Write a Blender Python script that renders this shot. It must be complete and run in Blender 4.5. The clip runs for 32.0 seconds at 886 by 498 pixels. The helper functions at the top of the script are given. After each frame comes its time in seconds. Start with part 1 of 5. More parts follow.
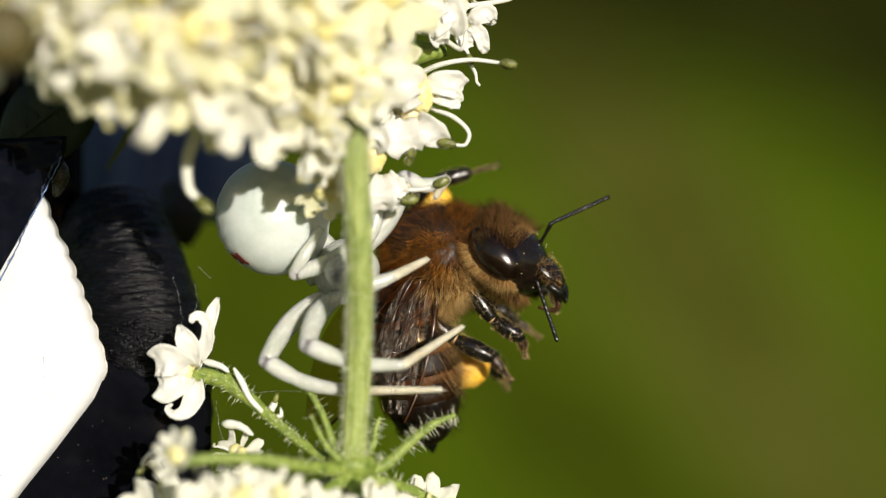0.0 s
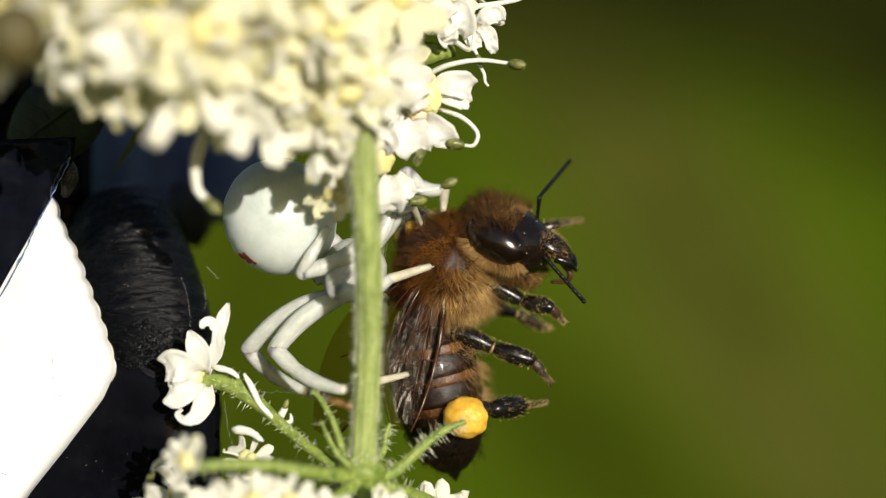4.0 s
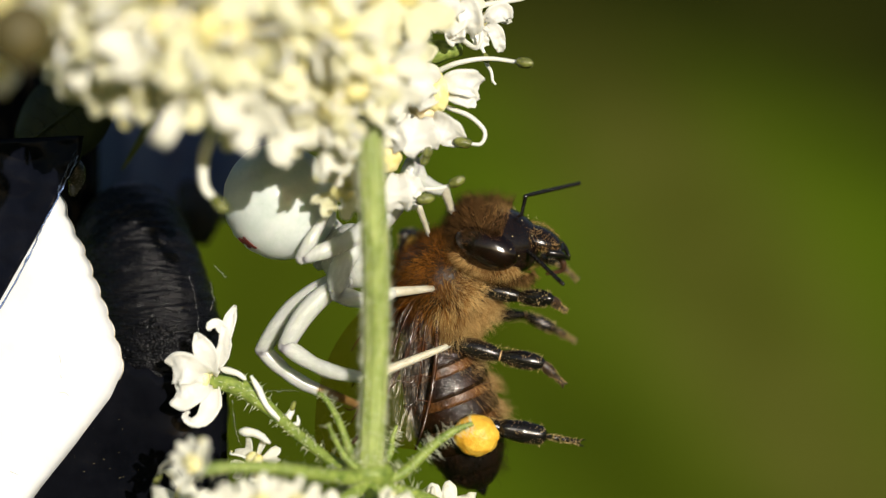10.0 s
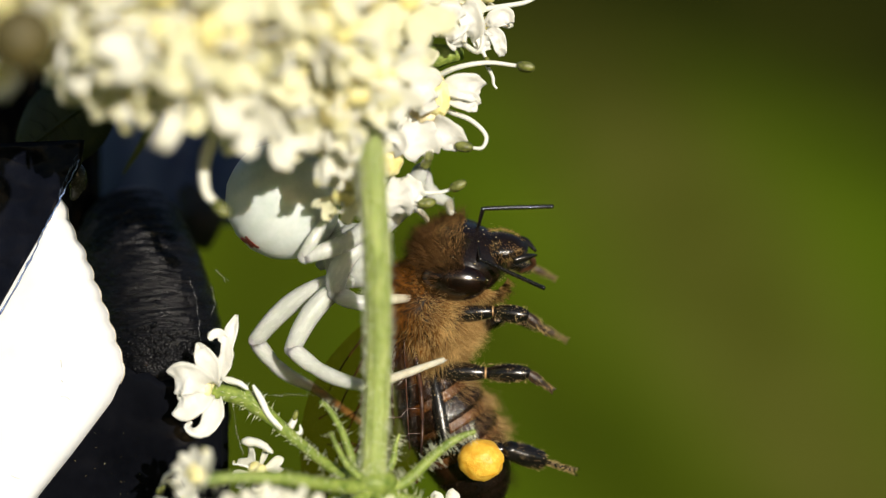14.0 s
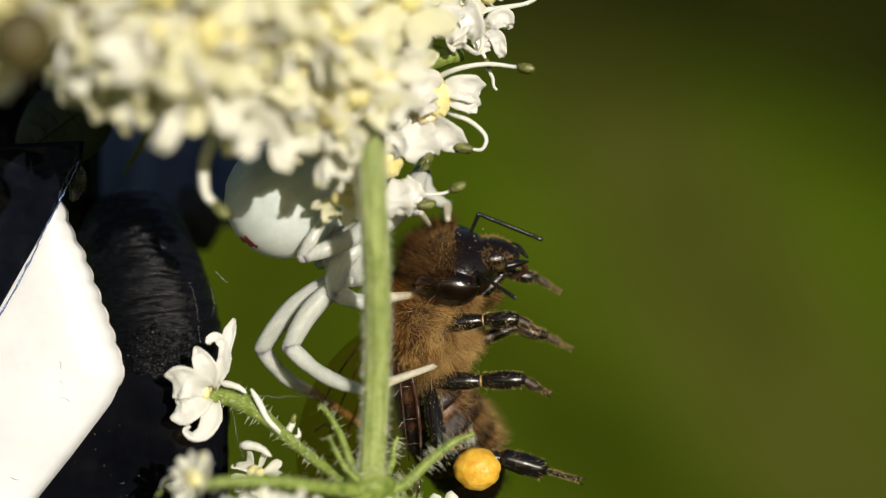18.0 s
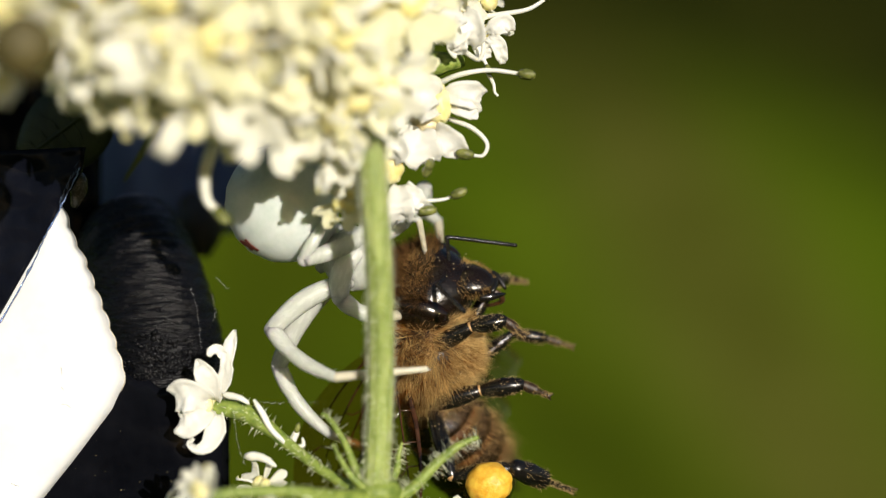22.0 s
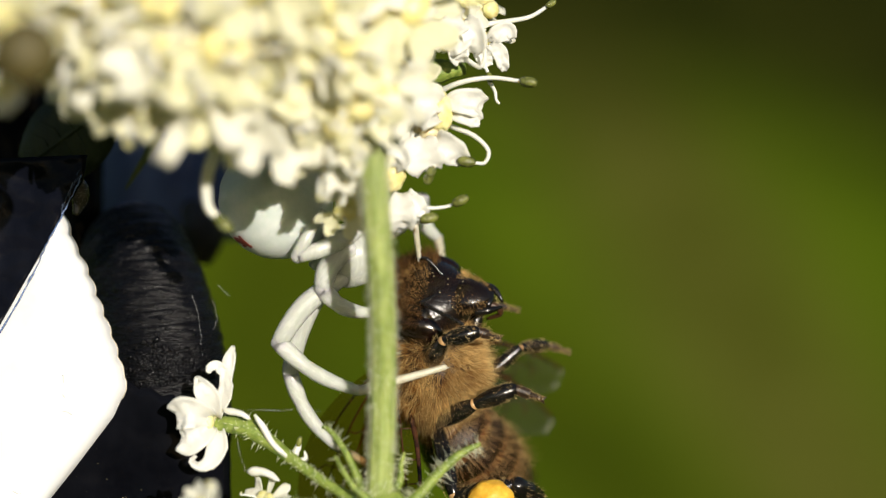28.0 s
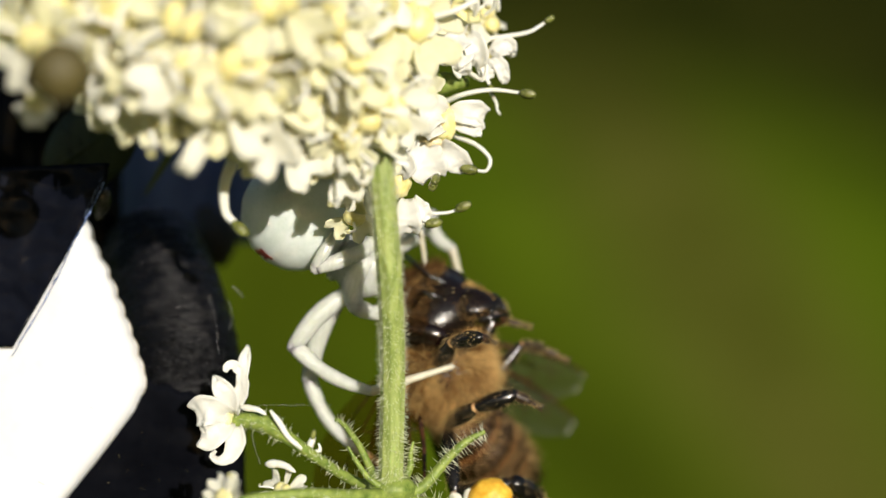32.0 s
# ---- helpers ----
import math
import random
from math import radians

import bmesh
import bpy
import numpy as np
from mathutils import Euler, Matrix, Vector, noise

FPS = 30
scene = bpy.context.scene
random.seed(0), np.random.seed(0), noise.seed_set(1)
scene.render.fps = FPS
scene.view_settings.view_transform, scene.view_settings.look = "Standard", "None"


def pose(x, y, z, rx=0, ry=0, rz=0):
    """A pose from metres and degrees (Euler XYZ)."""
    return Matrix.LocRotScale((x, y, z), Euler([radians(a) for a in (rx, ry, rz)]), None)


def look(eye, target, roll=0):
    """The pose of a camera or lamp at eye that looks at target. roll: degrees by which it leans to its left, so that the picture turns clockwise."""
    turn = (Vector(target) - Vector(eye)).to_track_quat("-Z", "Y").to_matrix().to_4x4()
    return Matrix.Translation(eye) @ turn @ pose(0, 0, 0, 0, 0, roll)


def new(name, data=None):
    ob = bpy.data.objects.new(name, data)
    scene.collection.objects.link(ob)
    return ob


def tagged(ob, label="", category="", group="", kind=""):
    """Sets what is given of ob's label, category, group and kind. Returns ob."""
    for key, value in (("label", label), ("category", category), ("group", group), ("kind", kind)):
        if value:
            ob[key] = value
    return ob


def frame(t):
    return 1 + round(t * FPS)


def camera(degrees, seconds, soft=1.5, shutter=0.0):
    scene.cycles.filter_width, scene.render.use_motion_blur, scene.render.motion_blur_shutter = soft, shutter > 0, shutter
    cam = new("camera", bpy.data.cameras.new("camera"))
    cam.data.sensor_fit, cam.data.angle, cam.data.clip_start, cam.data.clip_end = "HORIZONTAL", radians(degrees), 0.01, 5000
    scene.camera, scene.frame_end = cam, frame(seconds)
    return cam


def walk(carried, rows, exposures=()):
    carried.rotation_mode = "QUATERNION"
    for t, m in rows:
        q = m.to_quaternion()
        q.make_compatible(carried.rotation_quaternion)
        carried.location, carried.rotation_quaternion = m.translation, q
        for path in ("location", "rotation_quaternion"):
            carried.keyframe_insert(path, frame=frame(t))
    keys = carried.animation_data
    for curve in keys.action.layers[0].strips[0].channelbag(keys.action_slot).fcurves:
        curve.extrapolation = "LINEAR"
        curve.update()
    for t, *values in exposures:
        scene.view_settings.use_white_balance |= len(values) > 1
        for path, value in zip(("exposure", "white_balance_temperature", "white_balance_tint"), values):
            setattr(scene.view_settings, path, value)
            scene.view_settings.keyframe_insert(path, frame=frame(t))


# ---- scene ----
# A crab spider holding a honey bee under a white umbel, close up. The plan is a sheet through the bee:
# 45 units to the millimetre, a to the right, b down, and d in millimetres behind the sheet.
MM = 0.001
cam = camera(35.0, 32.0, soft=1.1)
walk(cam, [
    (0, pose(0, -0.05517, 0, 90.059, 0, -0.614)), (1, pose(0, -0.05516, 0, 90.078, 0, -0.534)), (2, pose(0, -0.05515, 0, 90.078, 0, -0.410)),
    (3, pose(0, -0.05515, 0, 90.076, 0, -0.309)), (3.5, pose(0, -0.05514, 0, 90.077, 0, -0.292)), (5.5, pose(0, -0.05513, 0, 90.099, 0, -0.173)),
    (6, pose(0, -0.05513, 0, 90.096, 0, -0.167)), (7, pose(0, -0.05512, 0, 90.091, 0, -0.108)), (8, pose(0, -0.05511, 0, 90.039, 0, -0.036)),
    (9, pose(0, -0.05511, 0, 90.015, 0, 0.007)), (10, pose(0, -0.05510, 0, 90.024, 0, 0.030)), (11, pose(0, -0.05509, 0, 90.079, 0, 0.041)),
    (12, pose(0, -0.05508, 0, 90.151, 0, 0.062)), (13, pose(0, -0.05508, 0, 90.169, 0, 0.081)), (14.5, pose(0, -0.05507, 0, 90.206, 0, 0.078)),
    (16.5, pose(0, -0.05505, 0, 90.245, 0, 0.077)), (18, pose(0, -0.05504, 0, 90.253, 0, 0.075)), (19, pose(0, -0.05504, 0, 90.311, 0, 0.063)),
    (20, pose(0, -0.05503, 0, 90.401, 0, 0.073)), (21, pose(0, -0.05503, 0, 90.448, 0, 0.082)), (22, pose(0, -0.05503, 0, 90.500, 0, 0.117)),
    (23, pose(0, -0.05503, 0, 90.550, 0, 0.135)), (24, pose(0, -0.05503, 0, 90.600, 0, 0.157)), (25, pose(0, -0.05503, 0, 90.649, 0, 0.169)),
    (25.5, pose(0, -0.05503, 0, 90.660, 0, 0.168)), (27.5, pose(0, -0.05503, 0, 90.789, 0, 0.177)), (29, pose(0, -0.05503, 0, 90.813, 0, 0.182)),
    (30.5, pose(0, -0.05505, 0, 90.813, 0, 0.210)), (31, pose(0, -0.05518, 0, 90.812, 0, 0.237)), (31.5, pose(0, -0.05588, 0, 90.849, 0, 0.344)),
    (32, pose(0, -0.05799, 0, 90.898, 0, 0.328))], exposures=[(0, 0.14), (14.5, 0.14), (16.5, 0.06), (18, -0.12), (19, -0.18), (20, -0.12), (21, 0.0), (22, 0.10), (24, 0.14), (32, 0.14)])
# a macro lens: shallow depth of field round the bee's head
cam.data.dof.use_dof = True
cam.data.dof.focus_distance = 0.0558
cam.data.dof.aperture_fstop = 23.0
cam.data.dof.aperture_blades = 0

# ---- light: an afternoon sun over the photographer's shoulder ----
SUN_ELEVATION, SUN_TURN = 10.5, 159.0   # degrees; turn clockwise from +y
world = bpy.data.worlds.new("world")
scene.world = world
world.use_nodes = True
sky = world.node_tree.nodes.new("ShaderNodeTexSky")
sky.sky_type, sky.sun_disc = "NISHITA", False
sky.sun_elevation, sky.sun_rotation = radians(SUN_ELEVATION), radians(SUN_TURN)
world.node_tree.links.new(sky.outputs[0], world.node_tree.nodes["Background"].inputs[0])
world.node_tree.nodes["Background"].inputs[1].default_value = 0.065
sun_data = bpy.data.lights.new("sun", "SUN")
sun_data.energy, sun_data.angle, sun_data.color = 4.6, radians(0.53), (1.0, 0.935, 0.83)
sun = new("sun", sun_data)
toward = Vector((math.sin(radians(SUN_TURN)) * math.cos(radians(SUN_ELEVATION)),
                 math.cos(radians(SUN_TURN)) * math.cos(radians(SUN_ELEVATION)), math.sin(radians(SUN_ELEVATION))))
sun.matrix_world = look(toward * 20, (0, 0, 0))


# ---- materials ----
def material(name, dark, light, size=0.4, rough=0.5, bump=0.0, sss=0.0, sss_tint=(1, 0.9, 0.7), fine=0.0,
             island=0.0, metal=0.0, coat=0.0, spec=0.5, stretch=(1, 1, 1), rough_var=0.12, bump_size=None, sheen=0.0, thin=0.0):
    """Two colours mixed by noise of `size` millimetres, a second finer noise, and a bump of `bump` millimetres."""
    m = bpy.data.materials.new(name)
    m.use_nodes = True
    nt = m.node_tree
    bsdf = nt.nodes["Principled BSDF"]
    co = nt.nodes.new("ShaderNodeTexCoord")
    mp = nt.nodes.new("ShaderNodeMapping")
    mp.inputs["Scale"].default_value = stretch
    nt.links.new(co.outputs["Object"], mp.inputs[0])
    n1 = nt.nodes.new("ShaderNodeTexNoise")
    n1.inputs["Scale"].default_value, n1.inputs["Detail"].default_value = 1000.0 / size, 4
    nt.links.new(mp.outputs[0], n1.inputs["Vector"])
    n2 = nt.nodes.new("ShaderNodeTexNoise")
    n2.inputs["Scale"].default_value, n2.inputs["Detail"].default_value = 6000.0 / size, 3
    nt.links.new(mp.outputs[0], n2.inputs["Vector"])
    info = nt.nodes.new("ShaderNodeObjectInfo")
    mix = nt.nodes.new("ShaderNodeMath")
    mix.operation = "MULTIPLY_ADD"
    nt.links.new(n2.outputs["Fac"], mix.inputs[0])
    mix.inputs[1].default_value = 0.35
    nt.links.new(n1.outputs["Fac"], mix.inputs[2])
    ramp = nt.nodes.new("ShaderNodeValToRGB")
    ramp.color_ramp.elements[0].position, ramp.color_ramp.elements[1].position = 0.42, 0.92
    ramp.color_ramp.elements[0].color, ramp.color_ramp.elements[1].color = (*dark, 1), (*light, 1)
    src = mix
    if island:
        geo = nt.nodes.new("ShaderNodeNewGeometry")
        add = nt.nodes.new("ShaderNodeMath")
        add.operation = "MULTIPLY_ADD"
        nt.links.new(geo.outputs["Random Per Island"], add.inputs[0])
        add.inputs[1].default_value = island
        nt.links.new(mix.outputs[0], add.inputs[2])
        shift = nt.nodes.new("ShaderNodeMath")
        shift.operation = "SUBTRACT"
        nt.links.new(add.outputs[0], shift.inputs[0])
        shift.inputs[1].default_value = island / 2
        src = shift
    nt.links.new(src.outputs[0], ramp.inputs[0])
    hue = nt.nodes.new("ShaderNodeHueSaturation")
    val = nt.nodes.new("ShaderNodeMapRange")
    val.inputs["To Min"].default_value, val.inputs["To Max"].default_value = 0.93, 1.05
    nt.links.new(info.outputs["Random"], val.inputs[0])
    nt.links.new(val.outputs[0], hue.inputs["Value"])
    nt.links.new(ramp.outputs[0], hue.inputs["Color"])
    nt.links.new(hue.outputs[0], bsdf.inputs["Base Color"])
    rr = nt.nodes.new("ShaderNodeMapRange")
    rr.inputs["To Min"].default_value, rr.inputs["To Max"].default_value = max(0.03, rough - rough_var), min(1, rough + rough_var)
    nt.links.new(n2.outputs["Fac"], rr.inputs[0])
    nt.links.new(rr.outputs[0], bsdf.inputs["Roughness"])
    bsdf.inputs["Metallic"].default_value = metal
    bsdf.inputs["Specular IOR Level"].default_value = spec
    bsdf.inputs["Coat Weight"].default_value = coat
    bsdf.inputs["Sheen Weight"].default_value = sheen
    if sss:
        bsdf.inputs["Subsurface Weight"].default_value = sss
        bsdf.inputs["Subsurface Radius"].default_value = sss_tint
        bsdf.inputs["Subsurface Scale"].default_value = 0.5 * MM
    if bump:
        n3 = nt.nodes.new("ShaderNodeTexNoise")
        n3.inputs["Scale"].default_value, n3.inputs["Detail"].default_value = 1000.0 / (bump_size or size / 5), 5
        nt.links.new(mp.outputs[0], n3.inputs["Vector"])
        bp = nt.nodes.new("ShaderNodeBump")
        bp.inputs["Strength"].default_value, bp.inputs["Distance"].default_value = 1.0, bump * MM
        nt.links.new(n3.outputs["Fac"], bp.inputs["Height"])
        nt.links.new(bp.outputs[0], bsdf.inputs["Normal"])
    if thin:  # a skin that lets light through
        lets = nt.nodes.new("ShaderNodeBsdfTranslucent")
        nt.links.new(hue.outputs[0], lets.inputs["Color"])
        blend = nt.nodes.new("ShaderNodeMixShader")
        blend.inputs[0].default_value = thin
        nt.links.new(bsdf.outputs[0], blend.inputs[1])
        nt.links.new(lets.outputs[0], blend.inputs[2])
        nt.links.new(blend.outputs[0], nt.nodes["Material Output"].inputs[0])
    return m


M_PETAL = material("petal white", (0.89, 0.885, 0.82), (0.94, 0.937, 0.89), 0.8, 0.5, 0.02, thin=0.28, bump_size=0.12)
M_PETAL_WARM = material("petal warm white", (0.89, 0.88, 0.74), (0.94, 0.935, 0.85), 0.8, 0.5, 0.02, thin=0.42, bump_size=0.12)
M_PETAL_CREAM = material("petal cream", (0.86, 0.845, 0.54), (0.92, 0.905, 0.71), 0.8, 0.5, 0.02, thin=0.42, bump_size=0.12)
M_DISC = material("flower disc cream", (0.74, 0.64, 0.22), (0.88, 0.81, 0.45), 0.5, 0.36, 0.02, sss=0.6, bump_size=0.1)
M_FILAMENT = material("filament white", (0.74, 0.74, 0.62), (0.85, 0.84, 0.78), 0.5, 0.45, 0.01, sss=0.3)
M_ANTHER = material("anther olive", (0.025, 0.034, 0.005), (0.26, 0.28, 0.07), 0.30, 0.22, 0.03, coat=0.3, bump_size=0.06)
M_ANTHER_PALE = material("anther pale green", (0.50, 0.48, 0.18), (0.76, 0.73, 0.42), 0.30, 0.4, 0.02)
M_STEM = material("stem green", (0.15, 0.215, 0.035), (0.44, 0.51, 0.17), 0.35, 0.5, 0.03, sss=0.15, sss_tint=(0.6, 1, 0.2), stretch=(1, 1, 0.12), bump_size=0.12)
M_RAY = material("flower ray green", (0.09, 0.15, 0.016), (0.30, 0.37, 0.08), 0.3, 0.5, 0.03, sss=0.15, sss_tint=(0.6, 1, 0.2), bump_size=0.09)
M_PEDICEL = material("flower stalk pale green", (0.42, 0.48, 0.10), (0.66, 0.70, 0.26), 0.4, 0.5, 0.02, thin=0.15, bump_size=0.09)
M_HAIR = material("plant hair", (0.60, 0.64, 0.40), (0.80, 0.82, 0.66), 0.5, 0.4, sss=0.0, island=0.3)
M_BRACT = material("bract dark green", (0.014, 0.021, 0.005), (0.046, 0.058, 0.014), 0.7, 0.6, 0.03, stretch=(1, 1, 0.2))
M_BUD = material("bud olive", (0.045, 0.036, 0.008), (0.10, 0.08, 0.02), 1.0, 0.6, 0.03)
M_SPIDER = material("spider white", (0.60, 0.67, 0.62), (0.77, 0.81, 0.78), 1.1, 0.32, 0.012, sss=0.6, sss_tint=(0.9, 1, 0.9), bump_size=0.09)
M_LEG = material("spider leg", (0.50, 0.52, 0.47), (0.70, 0.72, 0.66), 0.9, 0.26, 0.012, sss=0.85, sss_tint=(0.9, 1, 0.8), bump_size=0.08, thin=0.10, stretch=(1, 1, 0.35))
M_FOOT = material("spider foot tan", (0.44, 0.40, 0.29), (0.62, 0.58, 0.46), 0.6, 0.35, 0.01, sss=0.6, bump_size=0.08)
M_SPOT = material("spider red", (0.07, 0.008, 0.004), (0.16, 0.022, 0.010), 0.3, 0.4, 0.01)
M_FUR = material("bee fur amber", (0.010, 0.004, 0.001), (0.56, 0.23, 0.036), 1.3, 0.5, spec=0.08, thin=0.22, island=0.4)
M_FUR_PALE = material("bee fur golden", (0.34, 0.16, 0.042), (1.0, 0.75, 0.33), 0.9, 0.5, spec=0.10, thin=0.40, island=0.5)
M_FUR_TAN = material("bee fur tan", (0.12, 0.06, 0.017), (0.68, 0.43, 0.16), 0.5, 0.5, spec=0.08, thin=0.2, island=0.7)
M_FUR_VELVET = material("bee fur velvet", (0.006, 0.003, 0.001), (0.10, 0.046, 0.015), 0.7, 0.5, spec=0.06, island=0.6)
M_FUR_DARK = material("bee fur dark", (0.018, 0.007, 0.002), (0.20, 0.08, 0.02), 0.9, 0.5, spec=0.06, island=0.6)
M_SKIN = material("bee shell brown", (0.010, 0.005, 0.003), (0.036, 0.016, 0.008), 0.5, 0.36, 0.03, bump_size=0.07)
M_BLACK = material("bee shell black", (0.0025, 0.0023, 0.0025), (0.010, 0.008, 0.007), 0.4, 0.2, 0.008, bump_size=0.05, coat=0.3)
M_EYE = material("bee eye", (0.002, 0.001, 0.001), (0.012, 0.0045, 0.0025), 0.5, 0.14, 0.004, bump_size=0.03, coat=0.35)
M_AMBER = material("bee amber joint", (0.30, 0.15, 0.05), (0.60, 0.38, 0.17), 0.2, 0.4)
M_POLLEN = material("pollen orange", (0.72, 0.34, 0.018), (0.92, 0.60, 0.08), 0.3, 0.45, 0.04, sss=0.2, bump_size=0.14)
M_DUST = material("pollen dust", (0.62, 0.48, 0.22), (0.82, 0.72, 0.42), 0.3, 0.6)
M_VEIN = material("wing vein", (0.012, 0.005, 0.003), (0.07, 0.026, 0.010), 0.3, 0.2)
M_RUBBER = material("black rubber", (0.002, 0.002, 0.003), (0.006, 0.006, 0.008), 1.2, 0.30, 0.30, bump_size=0.42, rough_var=0.16, spec=0.30, stretch=(0.5, 0.5, 2.4))
M_FILM = material("black glossy film", (0.002, 0.0022, 0.0035), (0.005, 0.0055, 0.008), 2.5, 0.16, 0.012, bump_size=0.6, spec=0.07)
M_TAPE = material("white tape", (0.70, 0.71, 0.72), (0.80, 0.81, 0.82), 2.5, 0.35, 0.015, sss=0.1, bump_size=1.2)
M_TAPE_EDGE = material("tape edge glue", (0.30, 0.26, 0.20), (0.62, 0.58, 0.50), 0.3, 0.3)
M_NAVY = material("navy cloth", (0.065, 0.092, 0.20), (0.13, 0.18, 0.34), 3.0, 0.7, 0.05)
M_SILK = material("spider silk", (0.6, 0.6, 0.6), (0.85, 0.85, 0.85), 0.4, 0.3)


def glassy(name, tint, gloss, rough):
    """A thin clear skin: see-through, faintly tinted, with a broken gloss along its pleats."""
    m = bpy.data.materials.new(name)
    m.use_nodes = True
    nt = m.node_tree
    nt.nodes.remove(nt.nodes["Principled BSDF"])
    co = nt.nodes.new("ShaderNodeTexCoord")
    nz = nt.nodes.new("ShaderNodeTexNoise")
    nz.inputs["Scale"].default_value, nz.inputs["Detail"].default_value = 2600, 4
    mp = nt.nodes.new("ShaderNodeMapping")
    mp.inputs["Scale"].default_value = (1, 1, 0.2)
    nt.links.new(co.outputs["Object"], mp.inputs[0])
    nt.links.new(mp.outputs[0], nz.inputs["Vector"])
    bp = nt.nodes.new("ShaderNodeBump")
    bp.inputs["Strength"].default_value, bp.inputs["Distance"].default_value = 1.0, 0.09 * MM
    nt.links.new(nz.outputs["Fac"], bp.inputs["Height"])
    shine = nt.nodes.new("ShaderNodeBsdfGlossy")
    shine.inputs["Color"].default_value, shine.inputs["Roughness"].default_value = (0.95, 0.93, 0.90, 1), rough
    nt.links.new(bp.outputs[0], shine.inputs["Normal"])
    clear = nt.nodes.new("ShaderNodeBsdfTransparent")
    clear.inputs[0].default_value = (*tint, 1)
    mixer = nt.nodes.new("ShaderNodeMixShader")
    mixer.inputs[0].default_value = gloss
    nt.links.new(clear.outputs[0], mixer.inputs[1])
    nt.links.new(shine.outputs[0], mixer.inputs[2])
    nt.links.new(mixer.outputs[0], nt.nodes["Material Output"].inputs[0])
    return m


M_WING = glassy("wing membrane", (0.84, 0.74, 0.60), 0.005, 0.22)
M_WING_PALE = glassy("far wing membrane", (0.86, 0.86, 0.84), 0.06, 0.45)


# ---- mesh helpers; all shapes are in millimetres until they become a mesh ----
def sheet(a, b, d=0.0):
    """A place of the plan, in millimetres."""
    k = 1 + d / 55.25
    return Vector(((a - 784) / 45.0 * k, d, (441 - b) / 45.0 * k))


def join(*shapes):
    verts, faces = [], []
    for v, f in shapes:
        n = len(verts)
        verts += [tuple(p) for p in v]
        faces += [tuple(i + n for i in face) for face in f]
    return verts, faces


def mesh_of(name, shape, mat, smooth=True):
    me = bpy.data.meshes.new(name)
    me.from_pydata([(x * MM, y * MM, z * MM) for x, y, z in shape[0]], [], shape[1])
    me.polygons.foreach_set("use_smooth", [smooth] * len(me.polygons))
    me.materials.append(mat)
    me.update()
    return me


def part(name, shape, mat, parent=None, label="", m=None, smooth=True, kind=""):
    """One mesh object, under a thing or a part, at the pose m (millimetres) in its space. shape: verts and faces, or a mesh."""
    ob = new(name, shape if isinstance(shape, bpy.types.Mesh) else mesh_of(name, shape, mat, smooth))
    ob.parent = parent
    if m is not None:
        ob.matrix_basis = metres(m)
    return tagged(ob, label, kind=kind)


def metres(m):
    m = m.copy()
    m.translation = m.translation * MM
    return m


def thing(name, label, category, group="", m=None):
    ob = new(name)
    ob.empty_display_size = 0.001
    if m is not None:
        ob.matrix_basis = metres(m)
    return tagged(ob, label, category, group)


def aim(origin, axis, side=(0, 1, 0)):
    """A pose at origin whose z runs along axis and whose x lies square to side."""
    z = Vector(axis).normalized()
    x = Vector(side).cross(z)
    if x.length < 1e-4:
        x = Vector((1, 0.1, 0)).cross(z)
    x.normalize()
    y = z.cross(x)
    return Matrix.Translation(origin) @ Matrix((x, y, z)).transposed().to_4x4()


def spline(points, n):
    """n + 1 places on a smooth curve through the points."""
    p = [Vector(q) for q in points]
    p = [2 * p[0] - p[1]] + p + [2 * p[-1] - p[-2]]
    out = []
    for i in range(n + 1):
        s = i / n * (len(p) - 3)
        k = min(int(s), len(p) - 4)
        u = s - k
        a, b, c, d = p[k:k + 4]
        out.append(0.5 * (2 * b + (c - a) * u + (2 * a - 5 * b + 4 * c - d) * u * u + (3 * b - a - 3 * c + d) * u ** 3))
    return out


def tube(points, radii, sides=8, squash=1.0, ridges=0, ridge=0.0):
    """A round skin along a line of points, closed at both ends."""
    p = [Vector(q) for q in points]
    if not hasattr(radii, "__len__"):
        radii = [radii] * len(p)
    if len(radii) != len(p):
        radii = np.interp(np.linspace(0, 1, len(p)), np.linspace(0, 1, len(radii)), radii)
    verts, faces = [], []
    x = None
    for i, q in enumerate(p):
        t = (p[min(i + 1, len(p) - 1)] - p[max(i - 1, 0)]).normalized()
        if x is None:
            x = t.orthogonal().normalized()
        x = (x - t * x.dot(t)).normalized()
        y = t.cross(x)
        for j in range(sides):
            w = 2 * math.pi * j / sides
            r = radii[i] * (1 + ridge * math.cos(ridges * w))
            verts.append(q + x * (r * math.cos(w)) + y * (r * squash * math.sin(w)))
    for i in range(len(p) - 1):
        for j in range(sides):
            k = (j + 1) % sides
            faces.append((i * sides + j, i * sides + k, (i + 1) * sides + k, (i + 1) * sides + j))
    n = len(verts)
    verts += [p[0], p[-1]]
    for j in range(sides):
        k = (j + 1) % sides
        faces += [(n, k, j), (n + 1, (len(p) - 1) * sides + j, (len(p) - 1) * sides + k)]
    return verts, faces


